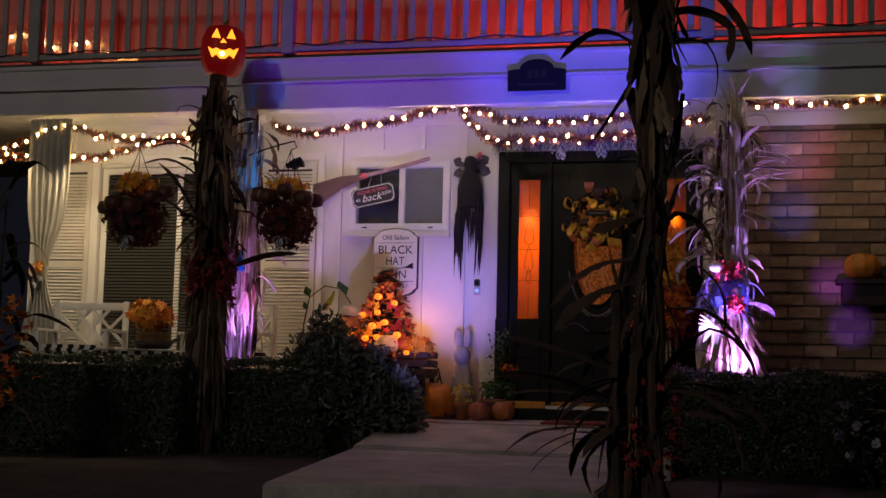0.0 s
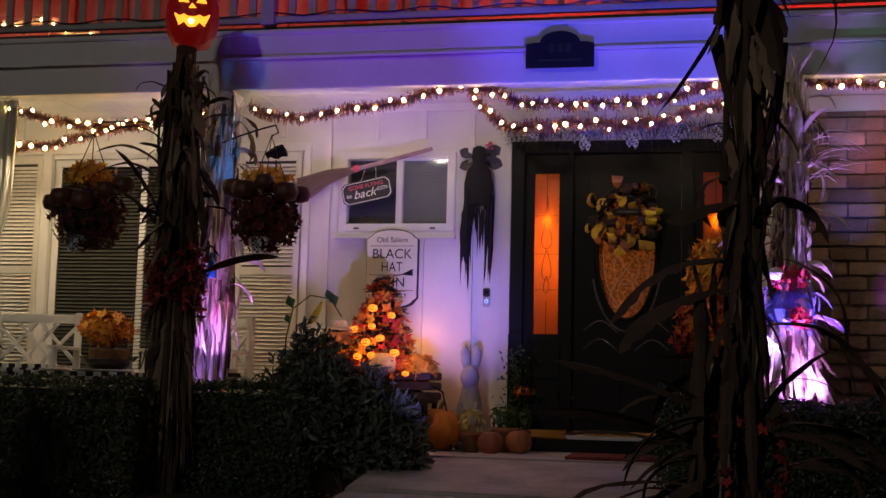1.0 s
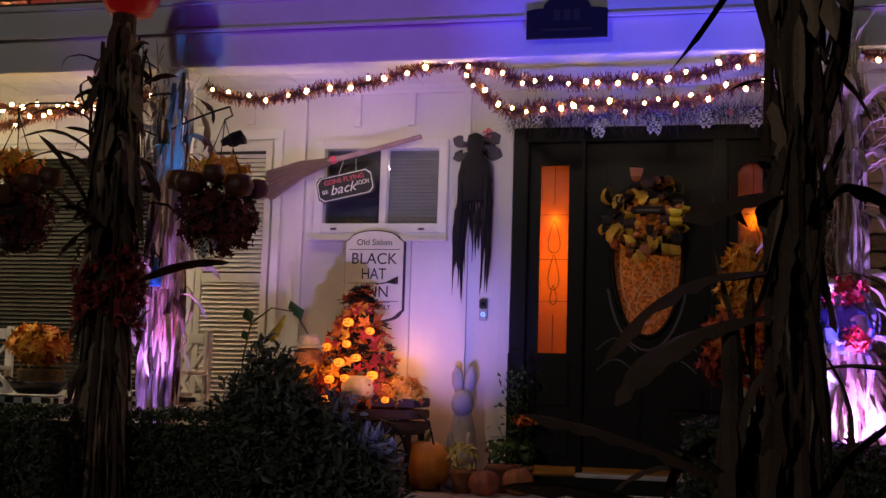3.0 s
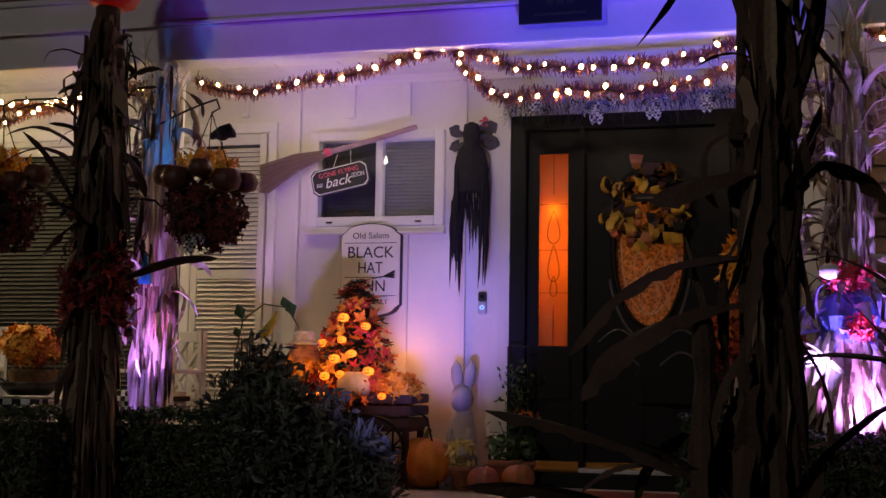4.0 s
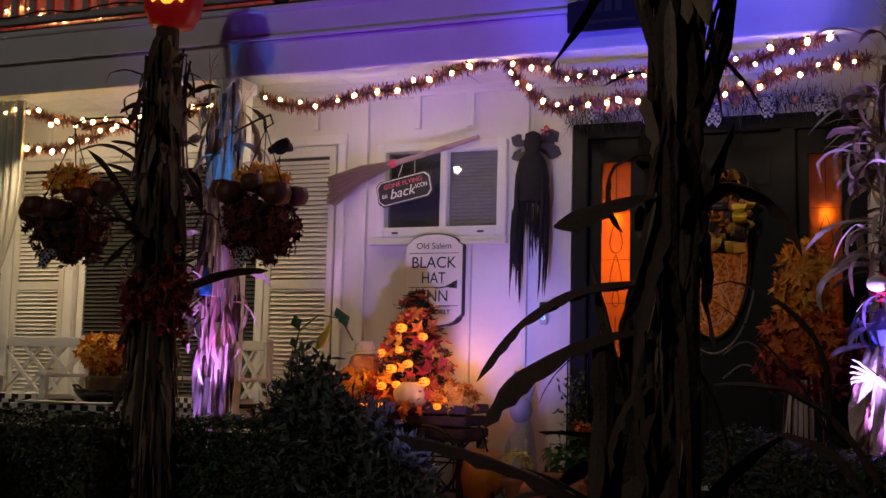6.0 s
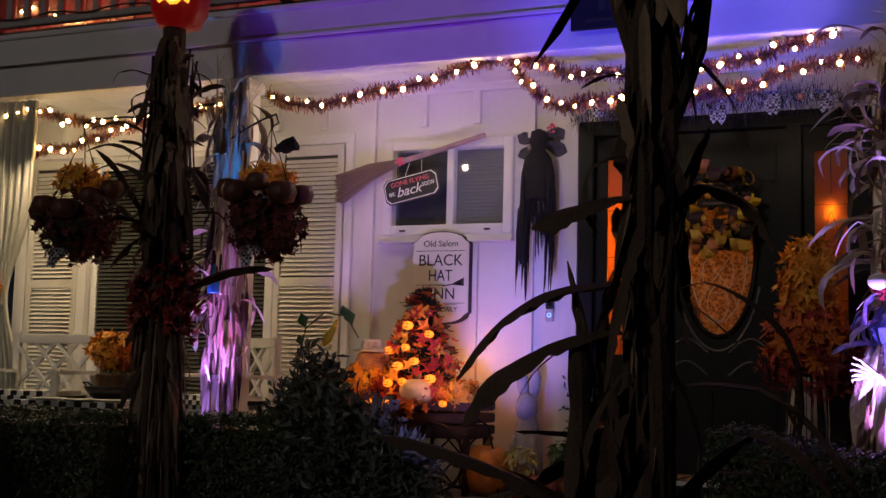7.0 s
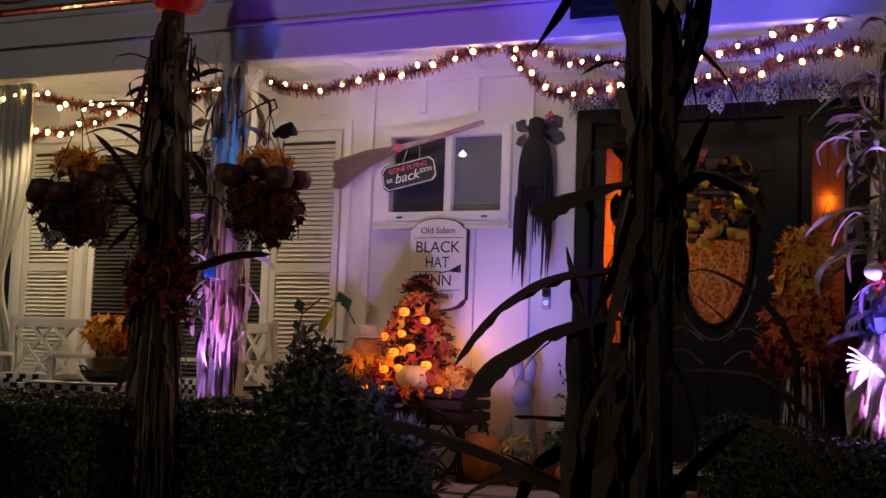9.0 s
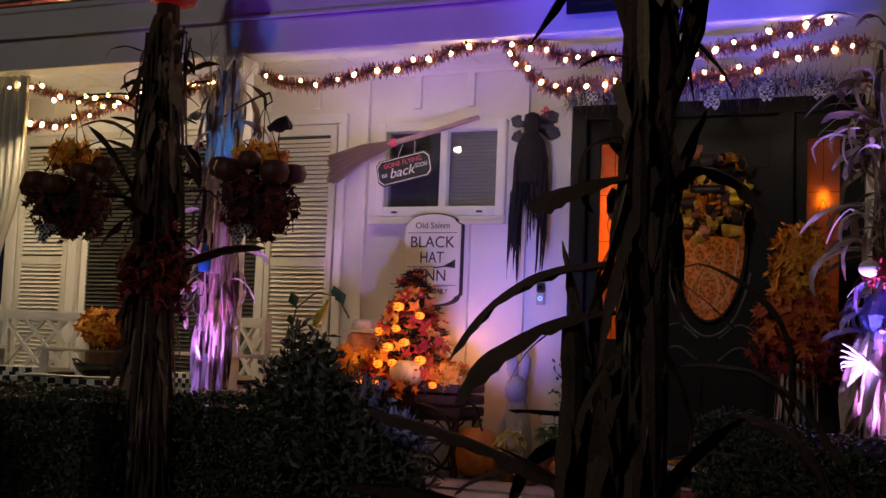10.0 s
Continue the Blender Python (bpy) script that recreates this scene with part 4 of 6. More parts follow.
for k in range(160):
    maple(V, F, Vector((random.gauss(0, 0.14), random.gauss(-0.1, 0.08), random.uniform(0.45, 1.15))), rnd_dir(), random.uniform(0.06, 0.1), random.uniform(0, 6))
raw("leaf_tie", V, F, maple_orange, far_left, "cluster of orange autumn leaves", "stuff")


# ---- hedges and shrubs ----
def hedge(name, label, x0, x1, y0, y1, z0, z1, count, seed, rise=0.0):
    random.seed(seed)
    t = thing(name, label, "hedge", ((x0 + x1) / 2, (y0 + y1) / 2, z0))
    w, d, h = (x1 - x0) / 2, (y1 - y0) / 2, z1 - z0
    V, F = [], []
    for k in range(count):
        face = random.random()
        x = random.uniform(-w, w)
        bumpy = rise * max(0.0, 1 - (x + w) / 0.7) + 0.05 * noise.noise((x * 3.1 + seed, 0.3, 0.2)) + 0.025 * noise.noise((x * 9, 1.3, 0.2))
        if face < 0.42:
            c, n = Vector((x, random.uniform(-d, d), h + bumpy + random.gauss(0, 0.014))), Vector((random.gauss(0, 0.5), random.gauss(0, 0.5), 1))
        else:
            c, n = Vector((x, -d + random.gauss(0, 0.03) + 0.05 * noise.noise((x * 3.1 + seed, 0.3, 0.2)), random.uniform(0.0, h + bumpy))), Vector((random.gauss(0, 0.6), -1, random.gauss(0.5, 0.6)))
        if face > 0.93:
            c, n = Vector((random.choice((-w, w)) + random.gauss(0, 0.02), random.uniform(-d, d), random.uniform(0, h))), Vector((random.gauss(0, 1), random.gauss(0, 0.5), 0.5))
        leaf_quad(V, F, c, n, random.uniform(0.022, 0.042), random.uniform(0.012, 0.02), random.uniform(0, 6.28))
    raw("leaves", V, F, hedge_leaf, t, kind="stuff")
    bm = bmesh.new()
    box(bm, -w + 0.04, w - 0.04, -d + 0.05, d - 0.05, 0.03, h - 0.05, 0.03)
    part("inner_core", bm, twig, t)
    bm = bmesh.new()
    for k in range(int(w * 8)):
        x = -w + 0.1 + k * 0.25
        tube(bm, [(x, 0, 0), (x + 0.02, 0.02, 0.2)], [0.016, 0.01], 6)
    part("trunks", bm, twig, t, kind="stuff")


hedge("hedge", "clipped dark green hedge in front of the porch", -5.2, -1.97, -1.90, -1.46, -0.24, 0.47, 20000, 51)
hedge("hedge", "clipped dark green hedge between post and shrub", -2.13, -1.0, -1.40, -1.14, -0.24, 0.46, 9000, 53)
hedge("hedge", "clipped dark green hedge beside the walkway", 1.12, 4.6, -1.80, -1.38, -0.24, 0.45, 22000, 52, 0.08)


def shrub(label, place, domes, shoots, seed):
    """A dense shrub: leafy shoots end in whorls all over a few merged domes."""
    random.seed(seed)
    t = thing("shrub", label, "shrub", place)
    V, F = [], []
    for k in range(shoots):
        cx, cy, cz, rx, ry, rz = domes[k % len(domes)]
        d = rnd_dir()
        d.z = abs(d.z) * 1.1 - 0.25
        top = Vector((cx + d.x * rx, cy + d.y * ry, cz + d.z * rz)) + rnd_dir() * 0.03
        base = Vector((cx * 0.7, cy * 0.7, 0.0)).lerp(top, 0.45)
        lead = (top - base).normalized() + Vector((0, 0, 0.35))
        if k % 9 == 0:
            bm = bmesh.new()
            tube(bm, [(cx * 0.35, cy * 0.35, 0), base * 0.8 + Vector((0, 0, 0.04)), top], [0.010, 0.007, 0.003], 5)
            part("stem", bm, twig, t)
        for j in range(12):
            f = j / 12
            c = top - lead * 0.18 * (1 - f)
            b = j * 2.4 + k
            s, u = frame_for(lead)
            n = lead.normalized() * (0.55 + 0.5 * (1 - f)) + (s * math.cos(b) + u * math.sin(b)) * 0.5
            out = (s * math.cos(b) + u * math.sin(b)) + lead.normalized() * (0.2 + 0.7 * f)
            q, v = frame_for(n)
            n = (n.normalized() * 0.6 + rnd_dir() * 0.75).normalized()
            q, v = frame_for(n)
            leaf_quad(V, F, c + rnd_dir() * 0.012, n, random.uniform(0.055, 0.10), random.uniform(0.022, 0.034), math.atan2(out.dot(v), out.dot(q)) + random.uniform(-0.5, 0.5))
    raw("leaves", V, F, bush_leaf, t, kind="stuff")
    return t


shrub("dense leafy grey-green shrub spilling over the walkway edge", (-0.80, -1.30, -0.24),
      ((0.0, 0.0, 0.50, 0.36, 0.26, 0.44), (0.26, -0.05, 0.34, 0.26, 0.24, 0.40), (-0.18, 0.0, 0.58, 0.26, 0.22, 0.42)), 560, 61)
shrub("leafy grey-green shrub with tall upright shoots", (-1.14, -1.22, -0.24),
      ((0.0, 0.0, 0.68, 0.13, 0.12, 0.56), (0.16, -0.02, 0.66, 0.14, 0.12, 0.50), (-0.14, 0.0, 0.58, 0.16, 0.12, 0.42)), 170, 62)
vine = thing("gourd_vine", "withered vine with a yellow gourd and drooping leaves", "vine", (-1.22, -0.95, 0.98))
bm = bmesh.new()
tube(bm, [(-0.16, 0.02, -1.2), (-0.14, 0, -0.2), (-0.10, 0, 0.0), (0.02, 0, 0.09), (0.16, 0, 0.07), (0.24, 0, -0.05)], 0.005, 6)
part("stem", bm, stem_mat, vine)
bm = bmesh.new()
tube(bm, [(0.10, 0, 0.05), (0.085, -0.01, 0.0), (0.05, -0.02, -0.06), (0.03, -0.02, -0.10)], [0.008, 0.018, 0.028, 0.010], 10)
part("gourd", bm, ribbon_yellow, vine, smooth=True)
V, F = [], []
for c, s in (((-0.10, 0, 0.0), 0.10), ((0.2, 0, 0.02), 0.10), ((0.16, 0, 0.06), 0.08), ((-0.12, 0, -0.1), 0.07)):
    leaf_quad(V, F, Vector(c), Vector((0.3, -1, 0.2)), s, s * 0.7, 1.2)
raw("leaf", V, F, green_leaf, vine, kind="stuff")


# ---- string lights and tinsel garlands ----
bm = bmesh.new()
lathe(bm, [(0.004, -0.004), (0.0125, 0.004), (0.016, 0.016), (0.013, 0.029), (0.004, 0.037)], 10)
bulb_mesh = mesh_of(bm, "bulb", bulb_glow, True)
bm = bmesh.new()
lathe(bm, [(0.006, 0.036), (0.0075, 0.045), (0.005, 0.058)], 8)
socket_mesh = mesh_of(bm, "socket", wire)


def garland(label, knots, seed, thick=0.06, every=0.105, density=1700):
    """A tinsel garland with warm bulbs, hung in swags between its hooks."""
    random.seed(seed)
    pts = []
    for (x0, y0, z0, sag), (x1, y1, z1, _) in zip(knots, knots[1:]):
        n = max(3, int(abs(x1 - x0) / 0.03))
        for i in range(n):
            f = i / n
            pts.append(Vector((x0 + (x1 - x0) * f, y0 + (y1 - y0) * f + 0.01 * math.sin(i * 0.9), z0 + (z1 - z0) * f - sag * 4 * f * (1 - f) + 0.008 * math.sin(i * 0.7 + seed))))
    t = thing("string_light_garland", label, "garland", tuple(pts[0]), "porch garlands")
    o = pts[0].copy()
    bm = bmesh.new()
    tube(bm, [p - o for p in pts], 0.004, 5)
    part("cord", bm, wire, t)
    V, F = [], []
    run = 0.0
    for a, b in zip(pts, pts[1:]):
        d = b - a
        run += d.length
        for j in range(max(2, int(density * d.length))):
            c = a.lerp(b, random.random()) - o
            n = (rnd_dir() + d.normalized() * 0.3).normalized()
            s, u = frame_for(n)
            r = thick * random.uniform(0.5, 1.0)
            w = random.uniform(0.0022, 0.005)
            k = len(V)
            V += [c - s * w, c + s * w, c + n * r + s * w * 0.6, c + n * r - s * w * 0.6]
            F.append((k, k + 1, k + 2, k + 3))
        if run > every:
            run = 0.0
            off = Vector((random.uniform(-0.015, 0.015), random.uniform(-0.055, -0.02), random.uniform(-0.05, 0.02)))
            m = Matrix.Translation(a - o + off) @ Euler((random.uniform(-0.8, 0.8), random.uniform(-0.8, 0.8), 0)).to_matrix().to_4x4() @ Matrix.Scale(random.uniform(0.55, 0.95), 4)
            again("socket", socket_mesh, again("bulb", bulb_mesh, t, m), Matrix())
    raw("tinsel", V, F, tinsel, t, kind="stuff")
    return t


WORDS = "purple and orange tinsel garland with warm glowing bulbs"
garland(WORDS, [(-1.79, -0.70, 2.43, 0.05), (-1.31, -0.70, 2.345, -0.01), (-0.78, -0.70, 2.41, -0.01), (-0.205, -0.70, 2.535, 0)], 71)
garland(WORDS, [(-0.205, -0.70, 2.535, -0.01), (0.15, -0.70, 2.41, 0.02), (0.85, -0.70, 2.40, 0.01), (1.11, -0.70, 2.41, 0.0), (1.60, -0.70, 2.54, 0)], 72, 0.065, 0.075)
garland(WORDS, [(-0.205, -0.70, 2.535, 0.05), (0.08, -0.70, 2.235, 0.01), (0.51, -0.70, 2.27, 0.03), (1.11, -0.70, 2.27, 0.0), (1.46, -0.70, 2.37, 0.01), (1.76, -0.70, 2.39, 0)], 73, 0.065, 0.075)
garland(WORDS, [(-5.6, -0.70, 2.43, 0.1), (-4.2, -0.70, 2.27, 0.0), (-3.6, -0.70, 2.44, 0.03), (-2.8, -0.70, 2.29, 0.02), (-2.08, -0.70, 2.42, 0)], 74, 0.055, 0.08)
garland(WORDS, [(-5.6, -0.66, 2.30, 0.06), (-4.1, -0.66, 2.19, 0.02), (-3.3, -0.66, 2.18, 0.0), (-2.85, -0.66, 2.29, 0.01), (-2.08, -0.66, 2.40, 0)], 75, 0.055, 0.08)
garland(WORDS, [(2.0, -0.70, 2.50, 0.02), (2.9, -0.70, 2.49, 0.02), (4.6, -0.70, 2.48, 0)], 77, 0.045)

swag = thing("door_swag", "dark twig swag with checked bows above the door", "swag", (0.80, -0.10, 2.30))
random.seed(81)
V, F = [], []
for k in range(1500):
    x = random.uniform(-0.82, 0.82)
    c = Vector((x, random.uniform(-0.03, 0.05), 0.06 * (1 - (x / 0.8) ** 2) + random.gauss(0, 0.03)))
    n = (rnd_dir() + Vector((x * 0.6, -0.3, -0.25))).normalized()
    s, u = frame_for(n)
    r, w = random.uniform(0.05, 0.16), random.uniform(0.0015, 0.0035)
    q = len(V)
    V += [c - s * w, c + s * w, c + n * r]
    F.append((q, q + 1, q + 2))
raw("twig_mass", V, F, [fir], swag, kind="stuff")
V, F = [], []
for k in range(240):
    x = random.uniform(-0.82, 0.82)
    c = Vector((x, -0.03, 0.03 + random.gauss(0, 0.03)))
    n = (rnd_dir() + Vector((x * 0.6, -0.2, -0.9))).normalized()
    s, u = frame_for(n)
    r, w = random.uniform(0.08, 0.2), random.uniform(0.001, 0.002)
    q = len(V)
    V += [c - s * w, c + s * w, c + n * r]
    F.append((q, q + 1, q + 2))
raw("pale_twig_mass", V, F, [gauze_grey], swag, kind="stuff")


def bow(parent, c, size, material, tails=2, name="bow"):
    bm = bmesh.new()
    for a in (20, 160, -20, 200):
        blade(bm, c, a, 25, size, 210, size * 0.45, 8, 0.0, 0.0)
    for k in range(tails):
        blade(bm, c, -90 + 30 * (k - 0.5), -50, size * 1.1, 40, size * 0.4, 6, 0.3, 0.0)
    ball(bm, c, size * 0.16, (1, 1, 1), 1)
    return part(name, bm, material, parent)


for x, z, s in ((-0.62, 0.07, 0.13), (-0.25, 0.0, 0.15), (0.08, 0.02, 0.16), (0.38, 0.04, 0.14), (0.66, 0.03, 0.13)):
    bow(swag, (x, -0.09, z), s, bow_check)
for x in (-0.5, -0.1, 0.2, 0.52):
    bm = bmesh.new()
    ball(bm, (x, -0.09, random.uniform(-0.03, 0.05)), 0.022)
    part("bauble", bm, bead, swag, smooth=True)

deckstring = thing("deck_string_lights", "small orange string lights on the upper deck", "string lights", (-5.2, 0.785, 3.72))
bm = bmesh.new()
tube(bm, [(0.12 * i, 0, 0.05 * math.sin(i * 1.1) - 0.02 * i) for i in range(13)], 0.004, 5)
part("cord", bm, wire, deckstring)
for i in range(12):
    again("bulb", bulb_mesh, deckstring, pose(0.12 * i + 0.05, -0.01, 0.05 * math.sin(i * 1.1) - 0.02 * i - 0.04) @ Matrix.Scale(0.7, 4))


# ---- on the wall ----
def plate(bm, pts, y0, y1):
    f = bm.faces.new([bm.verts.new((x, y0, z)) for x, z in pts])
    e = bmesh.ops.extrude_face_region(bm, geom=[f])["geom"]
    bmesh.ops.translate(bm, verts=[g for g in e if isinstance(g, bmesh.types.BMVert)], vec=(0, y1 - y0, 0))
    bmesh.ops.recalc_face_normals(bm, faces=bm.faces)
    return bm


def board_outline(w, h, arch, k=1.0):
    top = [(w * k * math.cos(a) * 0.86, h / 2 * k + arch * max(0, math.sin(a)) ** 0.8) for a in (math.pi * i / 14 for i in range(1, 14))]
    pts = [(w * k, -h / 2 * k), (w * k, h / 2 * k), *top, (-w * k, h / 2 * k), (-w * k, -h / 2 * k)]
    return pts + [(-x, -z) for x, z in top[::1]]


inn = thing("inn_sign", "cream wooden inn sign with black lettering and dark edge", "sign", (-0.84, -0.07, 1.335))
inn.location, inn.scale = (-0.864, -0.07, 1.337), (0.92, 1, 0.87)
part("backing", plate(bmesh.new(), board_outline(0.207, 0.495, 0.083, 1.012), -0.012, 0.068), sign_ink, inn, "dark edge board")
part("face", plate(bmesh.new(), board_outline(0.205, 0.49, 0.08), -0.02, -0.0125), sign_face, inn)
for text, size, z, w, x in (("Old Salem", 0.062, 0.222, 0.25, 0.0), ("BLACK", 0.115, 0.085, 0.32, 0.0), ("HAT", 0.115, -0.025, 0.17, 0.0), ("INN", 0.115, -0.155, 0.17, 0.02), ("DAILY", 0.05, -0.245, 0.11, 0.07)):
    write(text, size, sign_ink, (x, -0.0205, z), inn, "lettering", 0, w, serif=0.0)
for z, a, b in ((0.19, -0.18, 0.18), (-0.055, -0.18, 0.03), (-0.185, 0.02, 0.18)):
    part("ruled_line", boxed(a, b, -0.023, -0.0202, z - 0.002, z + 0.002), sign_ink, inn)
bm = bmesh.new()
tube(bm, [(0.02, -0.023, -0.062), (0.10, -0.023, -0.05)], 0.004, 6)
for k in range(9):
    tube(bm, [(0.09, -0.023, -0.05), (0.175, -0.023, -0.06 + 0.007 * k)], 0.0025, 4)
part("painted_broom", bm, sign_ink, inn)
bm = bmesh.new()
box(bm, -0.12, -0.01, -0.0225, -0.0202, -0.245, -0.215)
box(bm, 0.02, 0.12, -0.0225, -0.0202, -0.195, -0.19)
part("small_print", bm, mat("faint_print", (0.25, 0.22, 0.2), 0.8, 0.2, 30, 0), inn)

broom = thing("witch_broom", "rustic straw broom with a pinkish wooden handle", "broom", (-1.19, -0.10, 2.07))
bm = bmesh.new()
tube(bm, [(0.0, 0, 0.0), (0.2, 0, 0.045), (0.42, 0, 0.10), (0.61, 0, 0.15)], [0.018, 0.016, 0.017, 0.015], 10)
part("handle", bm, broom_wood, broom)
random.seed(91)
V, F = [], []
for k in range(420):
    e = Vector((-0.40 + random.uniform(-0.02, 0.03), random.uniform(-0.03, 0.03), -0.15 + random.uniform(-0.095, 0.095)))
    s = Vector((0.04, random.uniform(-0.015, 0.015), 0.01 + random.uniform(-0.016, 0.016)))
    w = 0.0022
    q = len(V)
    m = s.lerp(e, 0.5) + Vector((0, 0, 0.02))
    for p in (s, m, e):
        V += [p + Vector((0, -w, w)), p + Vector((0, w, -w))]
    F += [(q, q + 1, q + 3, q + 2), (q + 2, q + 3, q + 5, q + 4)]
raw("bristles", V, F, straw, broom, kind="stuff")
bm = bmesh.new()
tube(bm, [(0.02, 0, 0.004), (0.055, 0, 0.014)], [0.026, 0.024], 10)
part("binding", bm, chalk_pink, broom, "red binding")

note = thing("chalk_sign", "small scalloped chalkboard sign tied to the broom", "sign", (-1.06, -0.125, 1.905))
note.scale = (0.94, 1, 0.94)
turn = pose(0, 0, 0, 0, -12, 0)


def label_shape(w, h, c):
    return [(w - c, -h), (w, -h + c), (w, h - c), (w - c, h), (-w + c, h), (-w, h - c), (-w, -h + c), (-w + c, -h)]


for n, w, h, y0, y1, m in (("board", 0.20, 0.088, -0.006, 0.006, chalkboard), ("border", 0.193, 0.081, -0.0085, -0.0065, chalk_white), ("face", 0.187, 0.075, -0.0105, -0.009, chalkboard)):
    ob = part(n, plate(bmesh.new(), label_shape(w, h, 0.03), y0, y1), m, note)
    ob.matrix_basis = turn
for text, size, x, z, m, w, sl in (("GONE FLYING", 0.045, 0.0, 0.028, chalk_pink, 0.28, 0), ("BE", 0.035, -0.145, -0.03, chalk_white, 0.04, 0), ("back", 0.092, -0.02, -0.045, chalk_white, 0.19, 0.35), ("SOON", 0.042, 0.128, -0.015, chalk_white, 0.085, 0)):
    ob = write(text, size, m, (x, -0.0115, z), note, "lettering", 0, w, sl)
    ob.matrix_basis = turn @ ob.matrix_basis
bm = bmesh.new()
tube(bm, [(-0.05, 0, 0.08), (-0.03, 0.02, 0.17)], 0.002, 5)
tube(bm, [(0.07, 0, 0.10), (0.06, 0.02, 0.19)], 0.002, 5)
part("string", bm, chalk_white, note)

# hanging dark gauze figure: one plain mesh
random.seed(95)
bm = bmesh.new()
lathe(bm, [(0.012, 0.97), (0.045, 0.955), (0.055, 0.90), (0.045, 0.84), (0.085, 0.79), (0.105, 0.70), (0.105, 0.60), (0.10, 0.54), (0.02, 0.53)], 18)
bmesh.ops.scale(bm, verts=bm.verts, vec=(1, 0.5, 1))
for k in range(110):
    x = random.uniform(-0.115, 0.115)
    a = -90 + random.uniform(-40, 40)
    edge = abs(abs(x) - 0.09) < 0.03
    ln = random.uniform(0.12, 0.36) + (0.22 if edge else 0)
    blade(bm, (x, random.uniform(-0.05, 0.02), random.uniform(0.46, 0.70)), a, -87, ln, random.uniform(-5, 6), random.uniform(0.010, 0.026) if edge else random.uniform(0.003, 0.010), 7, random.uniform(-1, 1), 0.2, 0.4)
doll = part("hanging_gauze_figure", bm, cloth_black)
doll.location = (-0.23, -0.105, 1.265)
tagged(doll, "hanging hooded figure of ragged black gauze", "decoration")
tulle = thing("tulle_bow", "stiff grey tulle bow behind the hooded figure", "bow", (-0.23, -0.045, 2.15))
for a, rise in ((0, 34), (180, 28), (4, -12), (176, -16)):
    bm = bmesh.new()
    blade(bm, (0, 0, 0.0), a, rise, 0.17, 15, 0.12, 6, 1.45, 0.1)
    part("loop", bm, gauze_grey, tulle)
bm = bmesh.new()
for k in range(10):
    ball(bm, (0.03 + random.uniform(0, 0.08), -0.03, 0.09 + random.uniform(-0.03, 0.03)), 0.010, (1, 1, 1), 1)
part("berries", bm, chalk_pink, tulle, "small red berries")

bell = thing("doorbell", "black and grey video doorbell with a lit blue ring", "doorbell", (-0.168, -0.012, 1.068))
part("camera_half", boxed(-0.026, 0.026, -0.02, 0.0, 0.075, 0.135, bevel=0.006), plastic_black, bell)
part("button_half", boxed(-0.026, 0.026, -0.02, 0.0, 0.0, 0.074, bevel=0.006), plastic_grey, bell)
bm = bmesh.new()
tube(bm, [(0.011 * math.cos(a), -0.021, 0.04 + 0.011 * math.sin(a)) for a in (2 * math.pi * i / 16 for i in range(17))], 0.003, 6)
part("button_ring", bm, bell_ring, bell)
bm = bmesh.new()
lathe(bm, [(0.014, 0), (0.013, 0.006), (0.004, 0.01)], 12)
bmesh.ops.rotate(bm, verts=bm.verts, matrix=Matrix.Rotation(radians(90), 3, "X"))
part("lens", bm, dark_pane, bell).location = (0, -0.02, 0.105)

plq = thing("house_plaque", "dark arched plaque fixed to the porch beam", "plaque", (0.43, -0.852, 2.60))
plq.scale.x = 1.1
part("board", plate(bmesh.new(), [(0.205, 0), (0.205, 0.16), (0.15, 0.17), *[(0.12 * math.cos(a), 0.17 + 0.075 * math.sin(a)) for a in (math.pi * i / 12 for i in range(13))], (-0.15, 0.17), (-0.205, 0.16), (-0.205, 0)], -0.022, 0.0), plaque_mat, plq)
bm = bmesh.new()
bm.free()
for x0, x1, z0, z1 in ((-0.066, -0.034, 0.10, 0.16), (-0.016, 0.016, 0.10, 0.16), (0.034, 0.066, 0.10, 0.16), (-0.13, 0.13, 0.04, 0.055)):
    part("bar", boxed(x0, x1, -0.026, -0.022, z0, z1), plaque_bar, plq)

wreath = thing("door_wreath", "ribbon wreath in gold, black and copper on the door", "wreath", (0.84, 0.0, 1.72))
random.seed(97)
bm = bmesh.new()
tube(bm, [(0.19 * math.cos(a), 0, 0.19 * math.sin(a)) for a in (2 * math.pi * i / 30 for i in range(31))], 0.045, 8)
part("base_ring", bm, cloth_black, wreath)
for k in range(84):
    a = random.uniform(0, 2 * math.pi)
    r = random.uniform(0.05, 0.265)
    bm = bmesh.new()
    s = random.uniform(0.07, 0.11)
    blade(bm, (r * math.cos(a), -0.05, r * math.sin(a)), random.uniform(180, 360), random.uniform(0, 80), s * 1.9, 300, s * 0.75, 9, 0.2, 0.05)
    m = ribbon_yellow if math.cos(a) > 0.75 and k % 2 else random.choice((ribbon_gold, ribbon_gold, ribbon_gold, cloth_black, bead, plum_wood))
    part("ribbon_loop", bm, m, wreath)
for k in range(30):
    a, r = random.uniform(0, 6.28), random.uniform(0.06, 0.22)
    bm = bmesh.new()
    ball(bm, (r * math.cos(a), -0.10, r * math.sin(a)), random.uniform(0.014, 0.026))
    part("bauble", bm, random.choice((bead, bead, dark_gourd, ribbon_gold)), wreath, smooth=True)
part("name_board", boxed(-0.10, 0.10, -0.13, -0.115, 0.0, 0.045, bevel=0.004), plaque_mat, wreath)
bm = bmesh.new()
box(bm, -0.07, 0.07, -0.134, -0.13, 0.016, 0.028)
part("bar", bm, gauze_grey, wreath)


